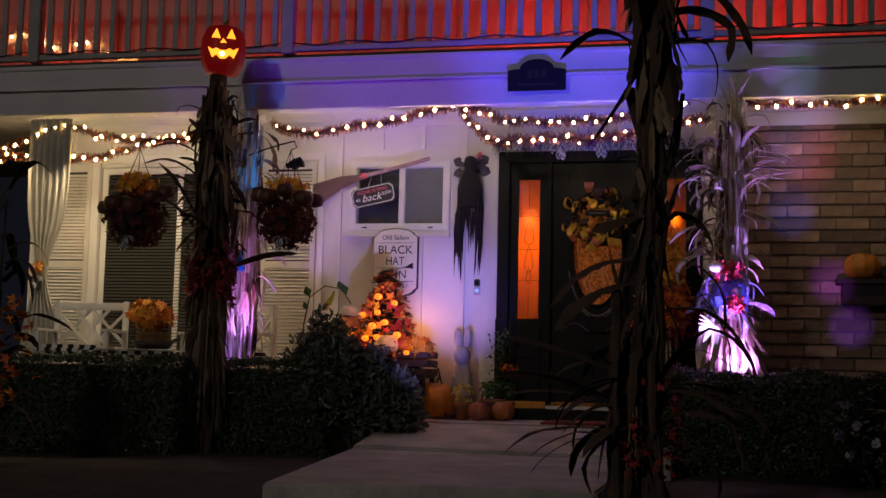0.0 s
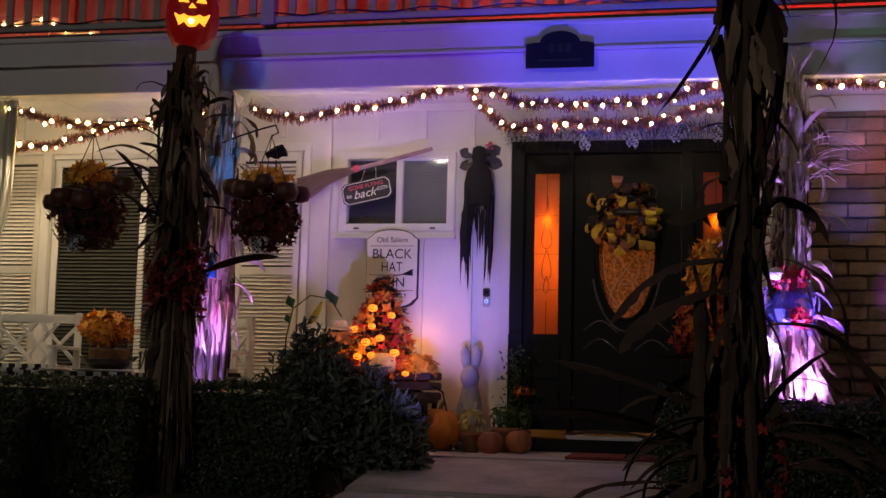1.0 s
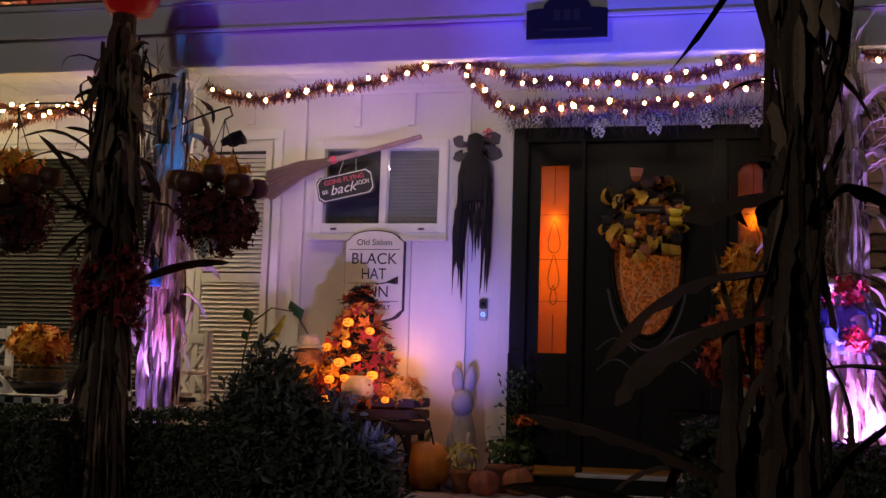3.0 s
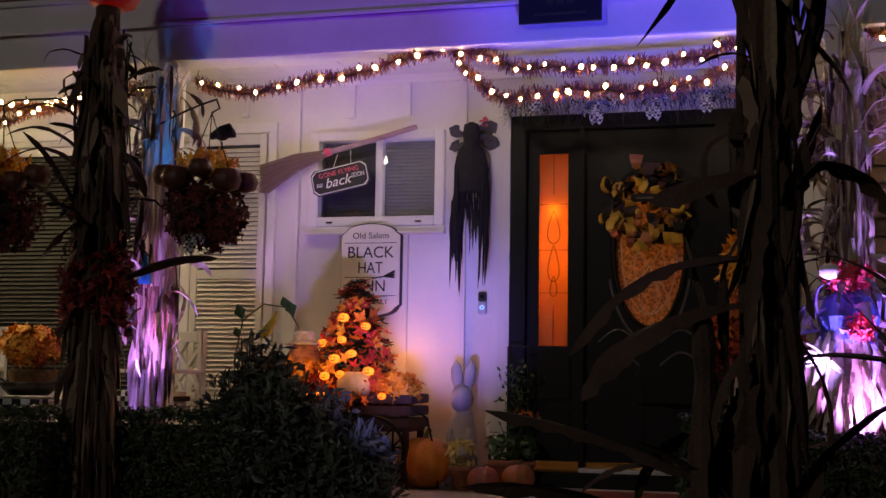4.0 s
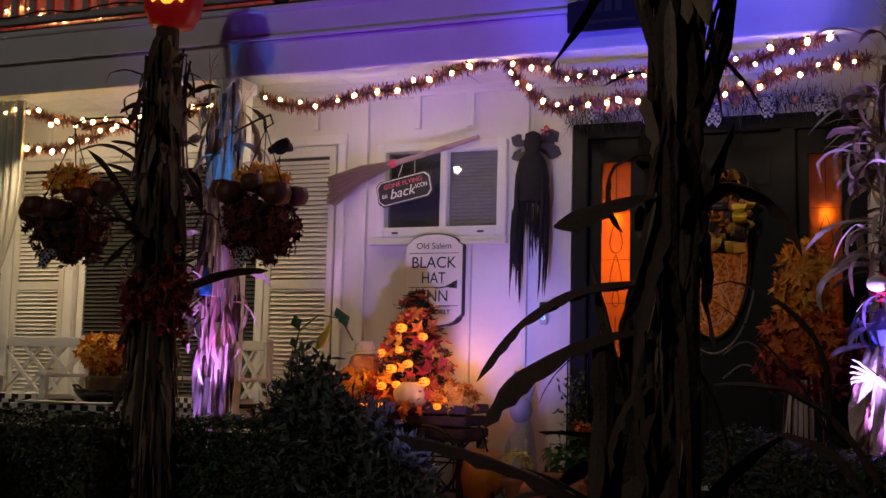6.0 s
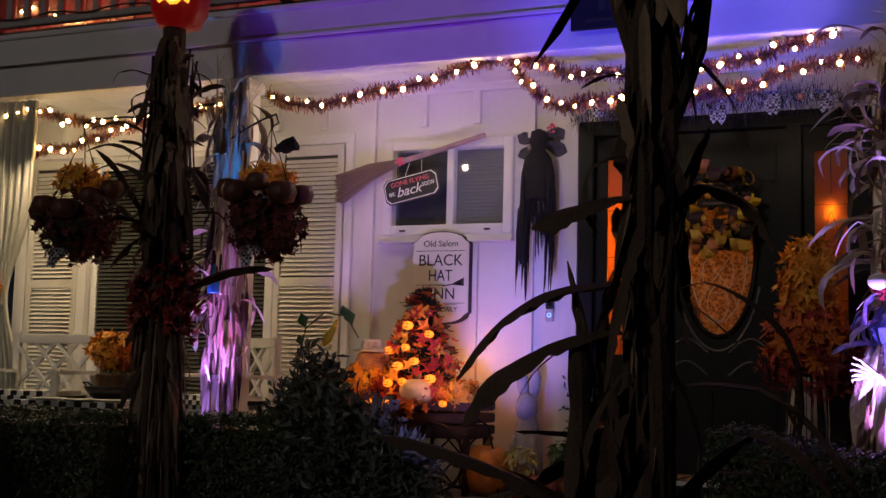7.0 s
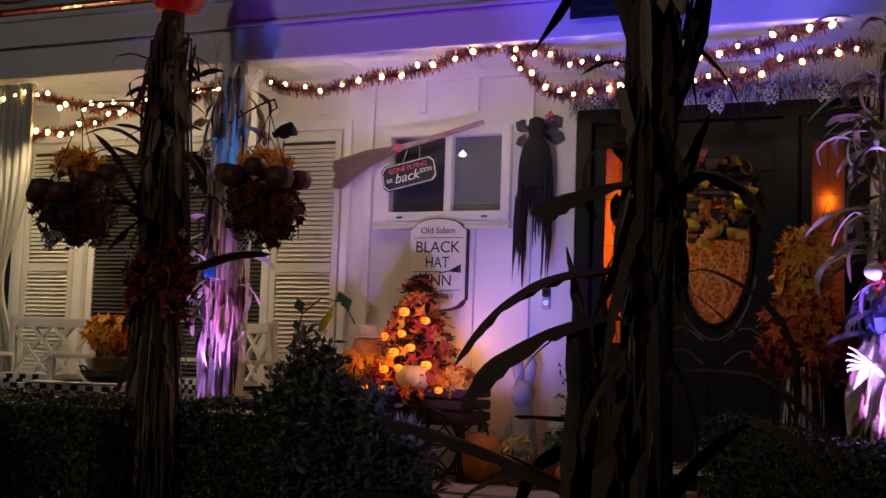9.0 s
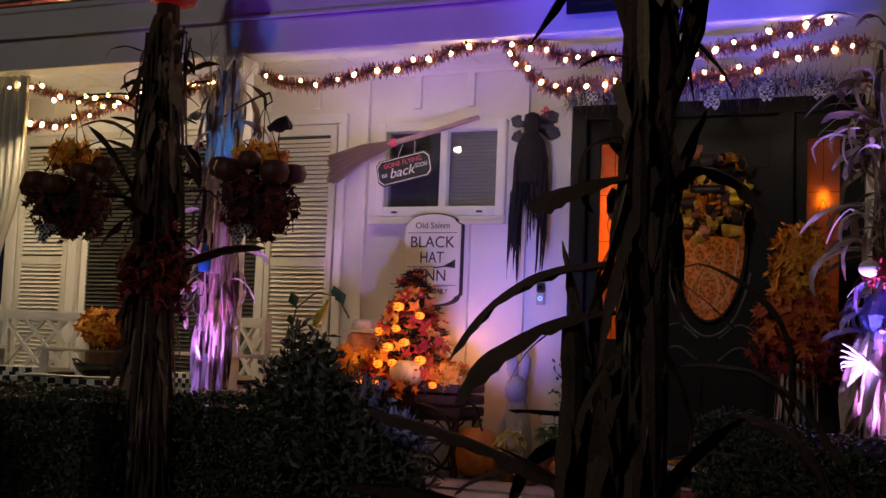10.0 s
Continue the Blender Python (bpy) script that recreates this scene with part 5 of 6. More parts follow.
# ---- on the porch ----
def leafy(parent, name, count, centre, size, spread, material, seed, flat=1.0, floor=None):
    random.seed(seed)
    V, F = [], []
    for k in range(count):
        d = rnd_dir()
        c = Vector(centre) + Vector((d.x * spread[0], d.y * spread[1], d.z * spread[2])) * random.uniform(0.55, 1.0)
        maple(V, F, c, d + rnd_dir() * 0.6, random.uniform(*size), random.uniform(0, 6.28))
    return raw(name, V, F, material, parent, kind="stuff")


def pumpkin(label, place, r, squash, material, lobes=10, name="pumpkin", parent=None):
    t = thing(name, label, "pumpkin", place) if parent is None else part(name, boxed(-0.002, 0.002, -0.002, 0.002, 0.01, 0.014), material, parent)
    if parent:
        t.location = place
    bm = bmesh.new()
    prof = [(r * math.sin(a) ** 0.75 + 0.004, r * squash * (1 - math.cos(a))) for a in (math.pi * i / 12 for i in range(1, 12))]
    lathe(bm, prof, 40, lobes=lobes, depth=0.10)
    part("flesh", bm, material, t, smooth=True)
    bm = bmesh.new()
    h = 2 * r * squash
    tube(bm, [(0, 0, h * 0.93), (r * 0.06, 0, h * 1.05), (r * 0.22, -r * 0.05, h * 1.16)], [r * 0.14, r * 0.09, r * 0.10], 8)
    part("stem", bm, stem_mat, t)
    return t


cart = thing("flower_cart", "dark wooden flower cart with spoked wheels", "cart", (-0.81, -0.34, 0.05))
for z in (0.34, 0.41, 0.48):
    part("front_slat", boxed(-0.36, 0.34, -0.20, -0.18, z, z + 0.055, bevel=0.006), plum_wood, cart)
    part("back_slat", boxed(-0.36, 0.34, 0.18, 0.20, z, z + 0.055, bevel=0.006), plum_wood, cart)
    for x in (-0.37, 0.33):
        part("side_slat", boxed(x, x + 0.02, -0.20, 0.20, z, z + 0.055, bevel=0.006), plum_wood, cart)
part("bottom", boxed(-0.35, 0.33, -0.18, 0.18, 0.32, 0.34), plum_wood, cart)
for x in (-0.33, 0.31):
    for y in (-0.16, 0.16):
        part("leg", boxed(x - 0.018, x + 0.018, y - 0.018, y + 0.018, 0.0, 0.32, bevel=0.004), plum_wood, cart)
for y in (-0.225, 0.225):
    bm = bmesh.new()
    ring(bm, (0.12, 0.21), 0.20, 0.20, y, 0.011, n=32)
    for k in range(8):
        a = math.pi * k / 4
        tube(bm, [(0.12, y, 0.21), (0.12 + 0.2 * math.cos(a), y, 0.21 + 0.2 * math.sin(a))], 0.006, 6)
    part("wheel", bm, iron, cart)
bm = bmesh.new()
tube(bm, [(0.33, -0.1, 0.45), (0.42, -0.1, 0.40), (0.47, -0.1, 0.2), (0.49, -0.1, 0.01)], 0.007, 6)
part("handle", bm, iron, cart)

tree = thing("halloween_tree", "small dark tree with orange leaves and lit pumpkin bulbs", "tree", (-0.86, -0.34, 0.44))
bm = bmesh.new()
tube(bm, [(0, 0, 0), (0, 0, 0.8)], [0.016, 0.006], 8)
part("trunk", bm, twig, tree)
random.seed(101)
V, F = [], []
W, G = [], []
for k in range(84):
    z = 0.10 + 0.70 * k / 84
    r = 0.25 * (1 - (z - 0.1) / 0.74) + 0.05
    a = k * 2.4
    r *= random.uniform(0.75, 1.15)
    tip = Vector((r * math.cos(a), r * math.sin(a), z - random.uniform(-0.03, 0.04)))
    for j in range(110):
        f = random.random()
        c = Vector((0, 0, z)).lerp(tip, f)
        n = (rnd_dir() + tip.normalized() * 0.8).normalized()
        s, u = frame_for(n)
        ln, w = random.uniform(0.025, 0.055), 0.003
        q = len(V)
        V += [c - s * w, c + s * w, c + n * ln]
        F.append((q, q + 1, q + 2))
    for j in range(10):
        maple(W, G, Vector((0, 0, z)).lerp(tip, random.uniform(0.5, 1.1)) + rnd_dir() * 0.025, tip + rnd_dir() * 0.3 + Vector((0, 0, 0.2)), random.uniform(0.055, 0.095), random.uniform(0, 6))
for k in range(54):
    z = random.uniform(0.10, 0.70)
    a = random.uniform(3.3, 6.1)
    r = (0.27 * (1 - (z - 0.1) / 0.74) + 0.05) * random.uniform(0.85, 1.1)
    d = Vector((math.cos(a), math.sin(a), 0.35))
    maple(W, G, Vector((r * d.x, r * d.y, z)), d + rnd_dir() * 0.5, random.uniform(0.075, 0.125), random.uniform(0, 6))
raw("needles", V, F, fir, tree, kind="stuff")
raw("leaves", W, G, [maple_orange, maple_bright, fir, maple_yellow], tree, kind="stuff", index=[((0, 2, 1, 0, 2) if i < 8400 else (0, 1, 0, 3, 1))[i // 10 % 5] for i in range(len(G))])
bm = bmesh.new()
lathe(bm, [(0.006, -0.02), (0.022, -0.014), (0.027, 0.0), (0.022, 0.014), (0.005, 0.02)], 20, lobes=7, depth=0.12)
lit = mesh_of(bm, "lit_pumpkin", pumpkin_glow, True)
bm = bmesh.new()
for k in (-1, 1):
    plate(bm, [(k * 0.012, 0.003), (k * 0.004, 0.003), (k * 0.008, 0.010)], -0.002, 0.004)
plate(bm, [(-0.014, -0.003), (-0.006, -0.006), (0.006, -0.006), (0.014, -0.003), (0.007, -0.011), (-0.007, -0.011)], -0.002, 0.004)
carving = mesh_of(bm, "carved_face", mat("carved_shell", (0.30, 0.06, 0.01), 0.6, 0.2, 20, 0.1))
for x, z in ((-0.20, 0.27), (-0.10, 0.24), (0.0, 0.25), (0.15, 0.27), (-0.17, 0.43), (-0.02, 0.45), (0.05, 0.37), (0.10, 0.53), (-0.03, 0.58), (0.23, 0.13), (-0.10, 0.13), (-0.24, 0.12), (-0.05, 0.34)):
    r = 0.27 * (1 - (z - 0.1) / 0.75) + 0.04
    y = -math.sqrt(max(0.001, r * r - x * x))
    bulb = again("lit_pumpkin", lit, tree, pose(x, y - 0.02, z) @ Matrix.Scale(random.uniform(0.9, 1.3), 4))
    again("carved_face", carving, bulb, pose(0, -0.0275, 0, 0, 0, random.uniform(-0.3, 0.3)))
leafy(cart, "leaf_filling", 420, (0.0, -0.04, 0.56), (0.06, 0.10), (0.39, 0.2, 0.11), maple_orange, 103)
leafy(cart, "leaf_filling", 200, (-0.33, -0.06, 0.63), (0.06, 0.10), (0.16, 0.18, 0.14), maple_yellow, 104)
leafy(cart, "leaf_filling", 260, (-0.36, -0.13, 0.62), (0.06, 0.10), (0.17, 0.13, 0.14), maple_yellow, 106)
leafy(cart, "leaf_filling", 120, (-0.20, -0.17, 0.60), (0.06, 0.10), (0.16, 0.08, 0.10), maple_red, 107)
leafy(cart, "leaf_filling", 150, (0.24, -0.08, 0.56), (0.06, 0.10), (0.14, 0.16, 0.10), maple_yellow, 105)
pumpkin("pale cream pumpkin among the leaves of the cart", (-0.79, -0.56, 0.565), 0.10, 0.72, pale_pumpkin)
bm = bmesh.new()
lathe(bm, [(0.03, 0.0), (0.085, 0.02), (0.10, 0.09), (0.08, 0.15), (0.05, 0.165)], 24, lobes=8, depth=0.06)
lathe(bm, [(0.115, 0.162), (0.118, 0.170), (0.07, 0.182), (0.062, 0.225), (0.05, 0.24)], 20)
plush = part("scarecrow_doll", bm, mat("plush_orange_white", (0.50, 0.27, 0.17), 0.9, 0.5, 12, 0.4), None)
plush.data.materials.append(mat("pale_felt", (0.6, 0.57, 0.5), 0.9, 0.3, 15, 0.3))
for f in plush.data.polygons:
    f.material_index = 1 if f.center.z > 0.158 or 0.07 < f.center.z < 0.11 and f.center.y < -0.05 else 0
plush.location = (-1.15, -0.44, 0.70)
tagged(plush, "soft pumpkin doll with a pale hat in the cart", "doll")

bm = bmesh.new()
lathe(bm, [(0.10, 0.0), (0.115, 0.05), (0.12, 0.2), (0.10, 0.36), (0.07, 0.46), (0.06, 0.49)], 20)
ball(bm, (0, -0.02, 0.535), 0.098, (0.88, 1.1, 0.95))
for k in (-1, 1):
    tube(bm, [(k * 0.03, 0.01, 0.58), (k * 0.045, 0.015, 0.66), (k * 0.055, 0.02, 0.73), (k * 0.058, 0.02, 0.775)], [0.026, 0.046, 0.042, 0.008], 10)
    ball(bm, (k * 0.07, -0.09, 0.30), 0.035, (0.8, 1, 1.8), 2)
    ball(bm, (k * 0.07, -0.09, 0.03), 0.05, (0.9, 1.5, 0.6), 2)
rabbit = part("rabbit_statue", bm, stone, smooth=True)
rabbit.location = (-0.25, -0.16, 0.05)
rabbit.scale = (0.8, 0.8, 0.95)
tagged(rabbit, "grey stone rabbit statue standing against the wall", "statue")

pumpkin("large orange pumpkin on the porch slab", (-0.42, -0.38, 0.05), 0.155, 0.93, orange_skin)
pumpkin("small dull orange pumpkin on the porch slab", (0.14, -0.42, 0.05), 0.09, 0.85, mat("dull_pumpkin_skin", (0.38, 0.14, 0.05), 0.55, 0.3, 8, 0.2))
pumpkin("small ribbed reddish pumpkin on the porch slab", (-0.03, -0.56, 0.05), 0.085, 0.85, mat("reddish_pumpkin_skin", (0.32, 0.10, 0.06), 0.55, 0.3, 8, 0.2), 8)
for x, y, s, m, lab in ((-0.18, -0.45, 1.0, pale_leaf, "terracotta pot with withered pale yellow flowers"), (0.02, -0.28, 1.2, green_leaf, "terracotta pot with dark green leaves"), (0.10, -0.14, 1.1, green_leaf, "terracotta pot with a wire plant holder")):
    pot = thing("flower_pot", lab, "plant pot", (x, y, 0.05))
    bm = bmesh.new()
    lathe(bm, [(0.05 * s, 0), (0.07 * s, 0.11 * s), (0.08 * s, 0.112 * s), (0.08 * s, 0.14 * s), (0.068 * s, 0.14 * s), (0.06 * s, 0.12 * s)], 20)
    part("pot", bm, terracotta, pot, smooth=True)
    V, F = [], []
    random.seed(int(x * 100) + 200)
    for k in range(70):
        d = rnd_dir()
        leaf_quad(V, F, Vector((d.x * 0.08, d.y * 0.07, 0.21 * s + d.z * 0.07)), d + Vector((0, 0, 0.4)), random.uniform(0.05, 0.09), 0.035, random.uniform(0, 6))
    raw("leaves", V, F, m, pot, kind="stuff")
topi = thing("planter_stand", "dark wire plant stand with small orange flowers beside the door", "plant stand", (0.07, -0.10, 0.05))
bm = bmesh.new()
for x in (-0.06, 0.06):
    tube(bm, [(x, 0, 0), (x, 0, 0.82)], 0.005, 6)
for z in (0.55, 0.82):
    tube(bm, [(-0.06, 0, z), (0.06, 0, z)], 0.005, 6)
part("wire_frame", bm, iron, topi)
V, F = [], []
for k in range(160):
    leaf_quad(V, F, Vector((random.gauss(0, 0.05), random.gauss(-0.04, 0.04), random.uniform(0.2, 0.74))), rnd_dir(), random.uniform(0.03, 0.05), 0.02, random.uniform(0, 6))
raw("leaves", V, F, green_leaf, topi, kind="stuff")
leafy(topi, "flower_mass", 30, (0.05, -0.06, 0.42), (0.03, 0.05), (0.09, 0.05, 0.04), maple_orange, 207)

# maple leaf sheaf beside the door
sheaf = thing("maple_sheaf", "tall sheaf of yellow, orange and red autumn leaves with raffia", "autumn sheaf", (1.40, -0.62, 0.05))
leafy(sheaf, "yellow_leaves", 260, (0.0, 0, 1.20), (0.08, 0.13), (0.15, 0.14, 0.26), maple_yellow, 111)
leafy(sheaf, "orange_leaves", 360, (0.0, -0.04, 0.92), (0.08, 0.13), (0.22, 0.18, 0.20), maple_orange, 112)
leafy(sheaf, "red_leaves", 320, (0.03, 0.02, 0.80), (0.08, 0.12), (0.28, 0.2, 0.20), maple_red, 113)
random.seed(114)
for k in range(26):
    a = random.uniform(0, 360)
    bm = bmesh.new()
    blade(bm, (0.09 * math.cos(radians(a)), 0.08 * math.sin(radians(a)), 0.72), a, -84, random.uniform(0.28, 0.4), random.uniform(-8, 12), 0.012, 6, 0.5, 0.2)
    part("raffia", bm, husk_pale, sheaf)
bm = bmesh.new()
tube(bm, [(0, 0, 0), (0, 0, 1.3)], 0.02, 8)
lathe(bm, [(0.12, 0), (0.12, 0.02), (0.03, 0.03)], 16)
part("stand", bm, iron, sheaf)

# scarecrow-like harvest figure with foil on the post, in violet light
harvest = thing("harvest_figure", "scarecrow-like corn husk figure with foil, blue cloth and red flowers", "autumn sheaf", (1.87, -1.06, 0.05))
random.seed(121)
for k in range(90):
    a = random.uniform(140, 400)
    bm = bmesh.new()
    z = random.uniform(0.60, 1.02)
    blade(bm, (0.10 * math.cos(radians(a)), 0.08 * math.sin(radians(a)), z), a, random.uniform(-88, -62), random.uniform(0.25, 0.6), random.uniform(-25, 40), random.uniform(0.025, 0.07), 10, random.uniform(-3.0, 3.0), 0.4, 0.35)
    part("husk", bm, husk_pale if k % 4 else husk_brown, harvest)
for k in range(16):
    a = random.uniform(150, 390)
    bm = bmesh.new()
    z = random.uniform(0.8, 1.15)
    blade(bm, (0.1 * math.cos(radians(a)), 0.09 * math.sin(radians(a)), z), a, random.uniform(-50, 30), random.uniform(0.2, 0.34), random.uniform(60, 140), random.uniform(0.03, 0.06), 8, random.uniform(-1.5, 1.5), 0.4, 0.3)
    part("foil_strip", bm, foil, harvest, "shiny iridescent foil strip")
bm = bmesh.new()
lathe(bm, [(0.05, 0.80), (0.13, 0.84), (0.15, 0.95), (0.11, 1.04), (0.05, 1.08)], 22, lobes=7, depth=0.2)
part("cloth_wrap", bm, blue_cloth, harvest, "blue glitter cloth wrap")
leafy(harvest, "red_flower_mass", 80, (-0.01, -0.08, 1.14), (0.05, 0.09), (0.13, 0.09, 0.07), red_cloth, 123)
leafy(harvest, "red_flower_mass", 40, (0.05, -0.15, 0.90), (0.05, 0.08), (0.07, 0.03, 0.07), red_cloth, 124)
# white ball head of the figure
bm = bmesh.new()
ball(bm, (-0.09, -0.13, 1.16), 0.045, (1.2, 0.8, 0.9))
part("head_ball", bm, skin_white, harvest, smooth=True)
# pale hand of the figure: five fingers and a forearm
bm = bmesh.new()
for k in range(5):
    tube(bm, [(-0.10, -0.16, 0.74), (-0.17 - 0.01 * k, -0.18, 0.80 - 0.022 * k), (-0.215 + 0.006 * abs(k - 2), -0.18, 0.815 - 0.03 * k)], [0.012, 0.008, 0.004], 6)
tube(bm, [(-0.02, -0.12, 0.66), (-0.10, -0.16, 0.74)], [0.02, 0.018], 8)
part("husk_hand", bm, husk_pale, harvest, "pale hand with five fingers")
# plume of grass at the top of the post
plume = thing("grass_plume", "arching plume of dry grass on the post", "dry grass", (1.93, -0.98, 1.85))
random.seed(131)
for k in range(22):
    bm = bmesh.new()
    blade(bm, (0, 0, random.uniform(-0.3, 0.1)), random.uniform(-40, 40) if k % 3 else random.uniform(150, 230), random.uniform(50, 85), random.uniform(0.35, 0.6), random.uniform(70, 150), 0.009, 9, 0.6, 0.2)
    part("blade", bm, husk_pale, plume)


# ---- hanging baskets ----
def basket(label, place, r, arm, seed):
    t = thing("hanging_basket", label, "hanging basket", place, "hanging baskets")
    bm = bmesh.new()
    lathe(bm, [(0.02, -r * 0.8), (r * 0.45, -r * 0.7), (r * 0.7, -r * 0.3), (r * 0.78, 0.0), (r * 0.7, 0.02)], 20)
    part("bowl", bm, mat("dark_moss", (0.035, 0.025, 0.02), 0.95, 0.5, 18, 0.9), t)
    leafy(t, "dark_leaves", 620, (0, 0, -0.02), (0.05, 0.085), (r * 1.02, r, r * 0.95), mum_dark, seed)
    leafy(t, "bright_leaves", 110, (-0.02, 0.03, r * 1.05), (0.06, 0.10), (r * 0.75, r * 0.6, r * 0.35), maple_yellow, seed + 1)
    random.seed(seed)
    for k in range(5):
        a = 3.6 + 0.65 * k
        bm = bmesh.new()
        s = random.uniform(0.06, 0.085)
        lathe(bm, [(0.01, -s * 0.8), (s * 0.8, -s * 0.6), (s, 0), (s * 0.8, s * 0.6), (0.01, s * 0.75)], 24, lobes=8, depth=0.08)
        ob = part("gourd", bm, dark_gourd, t, smooth=True)
        ob.location = (r * 0.95 * math.cos(a), r * 0.8 * math.sin(a), random.uniform(0.06, 0.2))
    top = Vector(arm[-1]) - Vector(place)
    for k in range(3):
        a = 2.1 * k
        bm = bmesh.new()
        tube(bm, [(r * 0.85 * math.cos(a), r * 0.85 * math.sin(a), 0), top], 0.003, 5)
        part("chain", bm, iron, t)
    bm = bmesh.new()
    tube(bm, [Vector(p) - Vector(place) for p in arm], 0.006, 6)
    part("hook_arm", bm, iron, t, "curled black iron hook")
    bow(t, (0.02, -r * 0.8, -r * 0.7), 0.11, bow_check)
    return t


basket("hanging basket of dark mums, small gourds and orange leaves", (-2.59, -1.40, 1.56), 0.25, [(-1.95, -1.45, 2.10), (-2.25, -1.44, 2.16), (-2.52, -1.41, 2.17), (-2.60, -1.4, 2.14), (-2.59, -1.4, 2.10)], 141)
basket("hanging basket of dark red mums with mini pumpkins", (-1.42, -1.25, 1.56), 0.235, [(-1.90, -0.90, 2.12), (-1.7, -1.05, 2.14), (-1.5, -1.2, 2.15), (-1.38, -1.26, 2.16), (-1.36, -1.26, 2.11), (-1.41, -1.25, 2.09)], 151)
crow = thing("crow", "small black felt crow ornament on the basket", "ornament", (-1.46, -1.0, 2.02))
bm = bmesh.new()
ball(bm, (0, 0, 0.0), 0.035, (1.3, 0.8, 1.0))
tube(bm, [(-0.07, 0, -0.01), (0.0, 0, 0.02), (0.05, 0, 0.05)], [0.02, 0.035, 0.02], 8)
tube(bm, [(-0.05, 0, -0.02), (0.07, 0, 0.01)], [0.004, 0.03], 6)
tube(bm, [(0, 0, -0.04), (0, 0, -0.35)], 0.004, 5)
part("body", bm, cloth_black, crow)
glass = thing("glass_bottle", "blue glass bottle hanging on the post", "bottle", (-1.84, -1.12, 1.17))
bm = bmesh.new()
lathe(bm, [(0.03, 0), (0.036, 0.01), (0.036, 0.07), (0.012, 0.12), (0.010, 0.16), (0.014, 0.165)], 16)
part("body", bm, mat("blue_glass", (0.05, 0.30, 0.75), 0.1, 0.1, 5, 0), glass, smooth=True)


# ---- table and chairs ----
def garden_chair(place, turn, label):
    t = thing("garden_chair", label, "chair", place, "porch chairs")
    t.rotation_euler.z = radians(turn)
    t.scale.z = 0.955
    for x in (-0.29, 0.29):
        part("back_leg", boxed(x - 0.022, x + 0.022, 0.20, 0.245, 0.0, 0.94, bevel=0.006), white, t)
        part("front_leg", boxed(x - 0.022, x + 0.022, -0.25, -0.205, 0.0, 0.658, bevel=0.006), white, t)
        part("armrest", boxed(x - 0.035, x + 0.035, -0.27, 0.198, 0.66, 0.685, bevel=0.006), white, t)
    part("top_rail", boxed(-0.268, 0.268, 0.205, 0.24, 0.86, 0.925, bevel=0.006), white, t)
    part("lower_rail", boxed(-0.268, 0.268, 0.205, 0.24, 0.50, 0.545, bevel=0.006), white, t)
    for k in (-1, 1):
        for c in (-0.16, 0.16):
            bm = bmesh.new()
            box(bm, -0.011, 0.011, -0.012, 0.012, -0.215, 0.215)
            ob = part("lattice_bar", bm, white, t)
            ob.matrix_basis = pose(c, 0.222 + 0.004 * k, 0.703, 0, 42 * k, 0)
        bm = bmesh.new()
        box(bm, -0.011, 0.011, -0.012, 0.012, -0.215, 0.215)
        part("lattice_bar", bm, white, t).matrix_basis = pose(0, 0.222 + 0.004 * k, 0.703, 0, 42 * k, 0)
    part("seat", boxed(-0.267, 0.267, -0.25, 0.19, 0.42, 0.46, bevel=0.006), white, t)
    part("cushion", boxed(-0.27, 0.27, -0.26, 0.19, 0.461, 0.55, bevel=0.03), stripe, t, "black and white striped cushion")


garden_chair((-3.27, -0.93, 0.05), 8, "white lattice-back garden chair with a striped cushion")
garden_chair((-2.14, -0.56, 0.05), -25, "white lattice-back garden chair turned to the table")
table = thing("porch_table", "low porch table covered by a checked cloth", "table", (-2.645, -1.15, 0.05))
part("tabletop", boxed(-0.36, 0.36, -0.25, 0.25, 0.485, 0.51), white, table)
for x in (-0.32, 0.32):
    for y in (-0.21, 0.21):
        part("leg", boxed(x - 0.02, x + 0.02, y - 0.02, y + 0.02, 0, 0.485), white, table)
cloth = thing("table_cloth", "black and white checked table cloth on the table", "tablecloth", (-2.645, -1.15, 0.05))
bm = bmesh.new()
box(bm, -0.37, 0.37, -0.26, 0.26, 0.511, 0.517)
for y in (-0.266, 0.260):
    box(bm, -0.37, 0.37, y, y + 0.006, 0.40, 0.517)
for x in (-0.376, 0.370):
    box(bm, x, x + 0.006, -0.26, 0.26, 0.40, 0.517)
part("cloth", bm, check, cloth)
table.scale.z = cloth.scale.z = 0.93
for x, y in ((-0.17, -0.17), (0.08, -0.19), (0.25, -0.12)):
    p = thing("plate", "white plate on the checked cloth", "plate", (-2.645 + x, -1.15 + y, 0.531), "plates")
    bm = bmesh.new()
    lathe(bm, [(0.05, 0), (0.09, 0.006), (0.105, 0.014), (0.10, 0.016), (0.05, 0.006)], 24)
    part("dish", bm, plate_white, p, smooth=True)
bw = thing("bowl", "black oval bowl with handles on the table", "bowl", (-2.58, -1.04, 0.531))
bm = bmesh.new()
lathe(bm, [(0.09, 0), (0.14, 0.04), (0.17, 0.085), (0.165, 0.087), (0.13, 0.04), (0.08, 0.012)], 26)
part("body", bm, bowl_black, bw, smooth=True)
for k in (-1, 1):
    bm = bmesh.new()
    tube(bm, [(k * 0.165, -0.03, 0.08), (k * 0.20, -0.02, 0.105), (k * 0.20, 0.02, 0.105), (k * 0.165, 0.03, 0.08)], 0.007, 6)
    part("handle", bm, bowl_black, bw)
fb = thing("flower_basket", "wicker basket full of orange and yellow flowers", "flower basket", (-2.66, -0.88, 0.05))
fb.scale.z = 0.93
bm = bmesh.new()
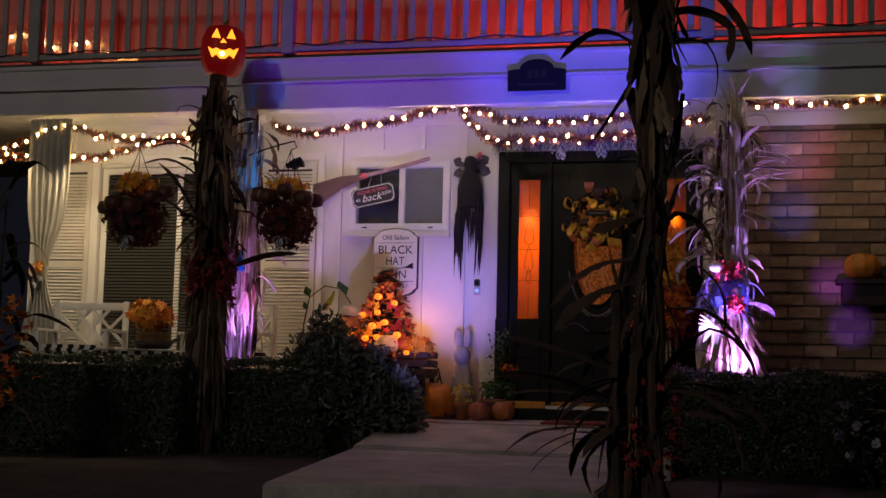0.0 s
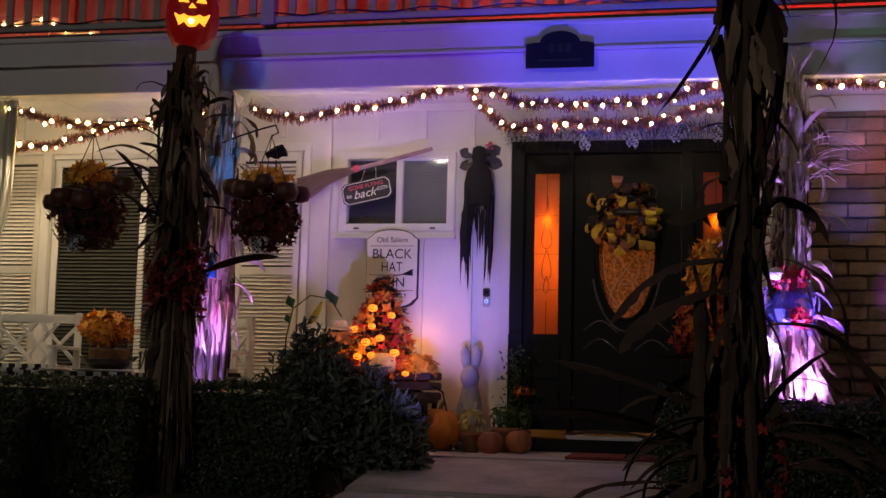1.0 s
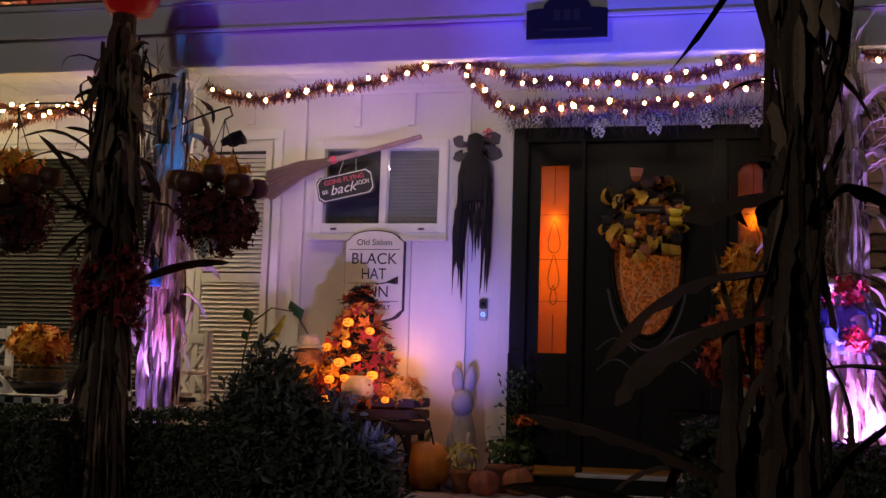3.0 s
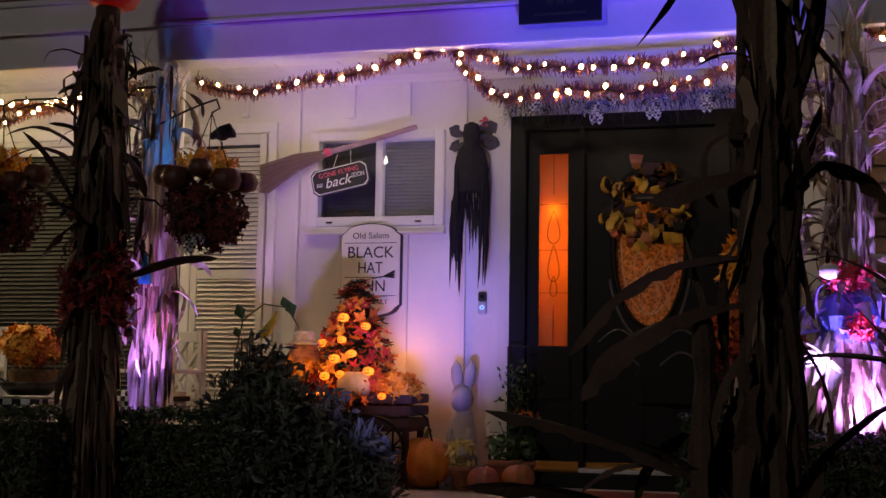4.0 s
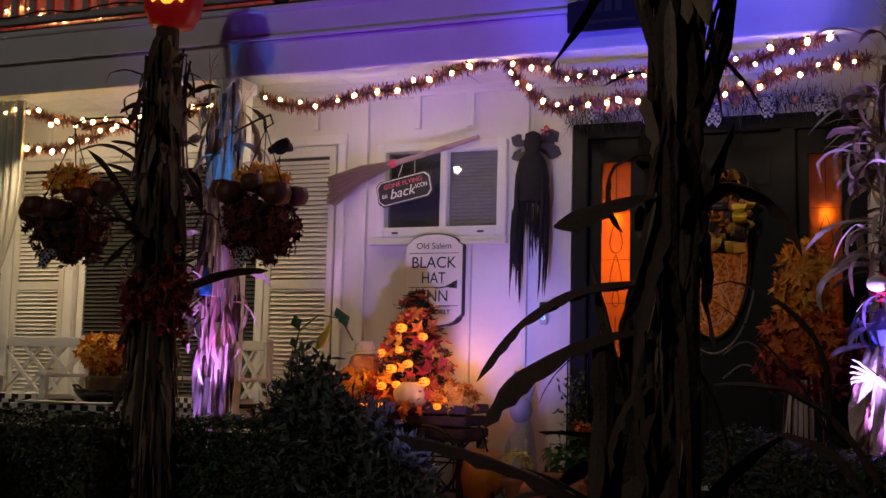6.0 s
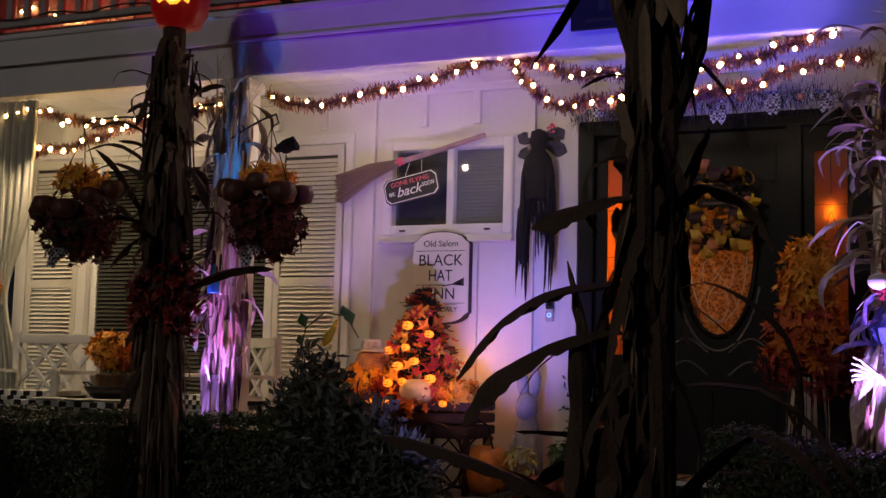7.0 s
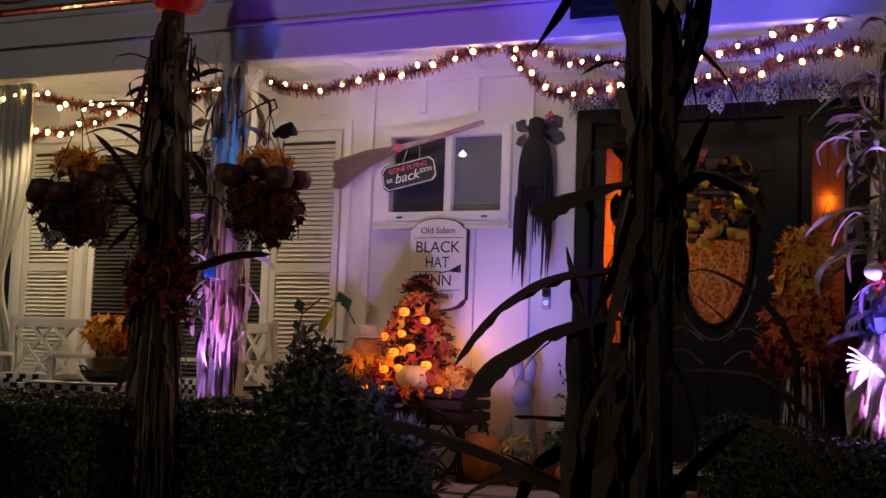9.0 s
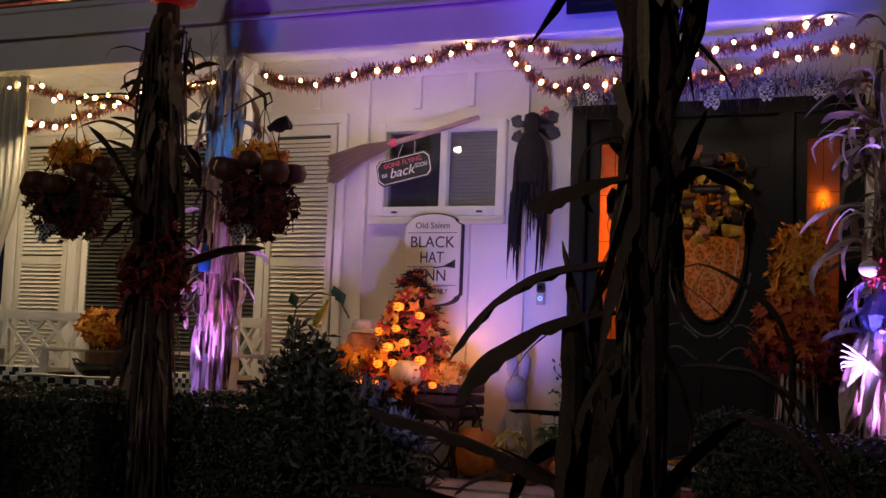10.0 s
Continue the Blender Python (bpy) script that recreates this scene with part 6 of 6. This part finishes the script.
lathe(bm, [(0.10, 0.54), (0.13, 0.58), (0.14, 0.68), (0.13, 0.69)], 20)
tube(bm, [(0.14 * math.cos(a), 0, 0.68 + 0.22 * math.sin(a)) for a in (math.pi * i / 14 for i in range(15))], 0.008, 6)
part("basket", bm, wicker, fb)
part("stand", boxed(-0.09, 0.09, -0.09, 0.09, 0, 0.54, bevel=0.01), white, fb)
leafy(fb, "flower_mass", 220, (0, 0, 0.83), (0.06, 0.10), (0.19, 0.15, 0.13), maple_orange, 161)
leafy(fb, "flower_mass", 170, (-0.02, -0.04, 0.84), (0.06, 0.10), (0.18, 0.14, 0.13), maple_yellow, 162)

# curtain tied to the outer post
curt = thing("porch_curtain", "pale gathered porch curtain tied back with flowers", "curtain", (-3.70, -0.72, 0.06))
bm = bmesh.new()
rows = []
for i in range(25):
    z = 2.44 - 2.36 * i / 24
    pinch = 1 - 0.72 * math.exp(-((z - 1.12) / 0.38) ** 2)
    rows.append([bm.verts.new((-0.20 + (0.40 * j / 40 - 0.06) * pinch + 0.10 * (1 - pinch), 0.03 * math.sin(j * 1.05) * (0.4 + 0.6 * pinch), z)) for j in range(41)])
for a, b in zip(rows, rows[1:]):
    for j in range(40):
        bm.faces.new((a[j], a[j + 1], b[j + 1], b[j]))
ob = part("fabric", bm, curtain_cloth, curt, smooth=True)
ob.modifiers.new("thick", "SOLIDIFY").thickness = 0.004
leafy(curt, "tie_flower_mass", 26, (-0.09, -0.06, 1.16), (0.05, 0.08), (0.06, 0.04, 0.06), maple_yellow, 171)
bow(curt, (-0.09, -0.06, 1.08), 0.10, bow_check, name="tie_bow")

# ---- right of the porch ----
shelf = thing("wall_shelf", "dark wooden shelf on the brick wall", "shelf", (2.92, -0.10, 1.17))
part("board", boxed(-0.22, 0.5, -0.12, 0.09, 0.0, 0.04, bevel=0.006), plum_wood, shelf)
part("apron", boxed(-0.18, 0.46, -0.08, 0.09, -0.16, 0.0, bevel=0.006), plum_wood, shelf)
pumpkin("orange pumpkin on the dark wall shelf", (2.89, -0.12, 1.21), 0.135, 0.75, orange_skin)
rose = thing("rose_bush", "low shrub with white roses beside the walkway", "shrub", (2.75, -2.1, -0.34))
random.seed(181)
V, F = [], []
for k in range(900):
    d = rnd_dir()
    leaf_quad(V, F, Vector((d.x * 0.35, d.y * 0.25, 0.40 + d.z * 0.36)) * random.uniform(0.7, 1.0), d + Vector((0, 0, 0.5)), random.uniform(0.03, 0.06), 0.025, random.uniform(0, 6))
raw("leaves", V, F, hedge_leaf, rose, kind="stuff")
bm = bmesh.new()
for k in range(7):
    tube(bm, [(0, 0, 0), (random.uniform(-0.3, 0.3), random.uniform(-0.2, 0.2), random.uniform(0.5, 0.8))], [0.009, 0.004], 6)
part("stems", bm, twig, rose, kind="stuff")
for x, y, z in ((-0.22, -0.22, 0.62), (-0.26, -0.22, 0.44), (-0.16, -0.24, 0.50), (-0.05, -0.25, 0.40), (-0.20, -0.26, 0.32), (0.05, -0.2, 0.66)):
    V, F = [], []
    for k in range(16):
        d = rnd_dir()
        leaf_quad(V, F, Vector((x, y, z)) + d * 0.012, d, 0.034, 0.032, random.uniform(0, 6))
    raw("rose", V, F, white_petal, rose)

# ---- bricks, one by one ----
near_bricks = [b for b in BRICKS if b[0] < 3.9][:300]
for x, z in near_bricks:
    again("brick", brick_mesh, brick_wall, pose(x, -0.006 + 0.004 * math.sin(x * 37 + z * 91), z))
bm = bmesh.new()
V, F = [], []
for x, z in BRICKS:
    if (x, z) in near_bricks or x > 6.2:
        continue
    k = len(V)
    V += [Vector((x + a, 0.0 + 0.03 * b, z + c)) for a in (0, 0.238) for b in (0, 1) for c in (0, 0.088)]
    F += [(k, k + 4, k + 5, k + 1), (k, k + 2, k + 6, k + 4), (k + 1, k + 5, k + 7, k + 3), (k, k + 1, k + 3, k + 2), (k + 4, k + 6, k + 7, k + 5)]
raw("far_bricks", V, F, brick_mat, brick_wall, kind="stuff")
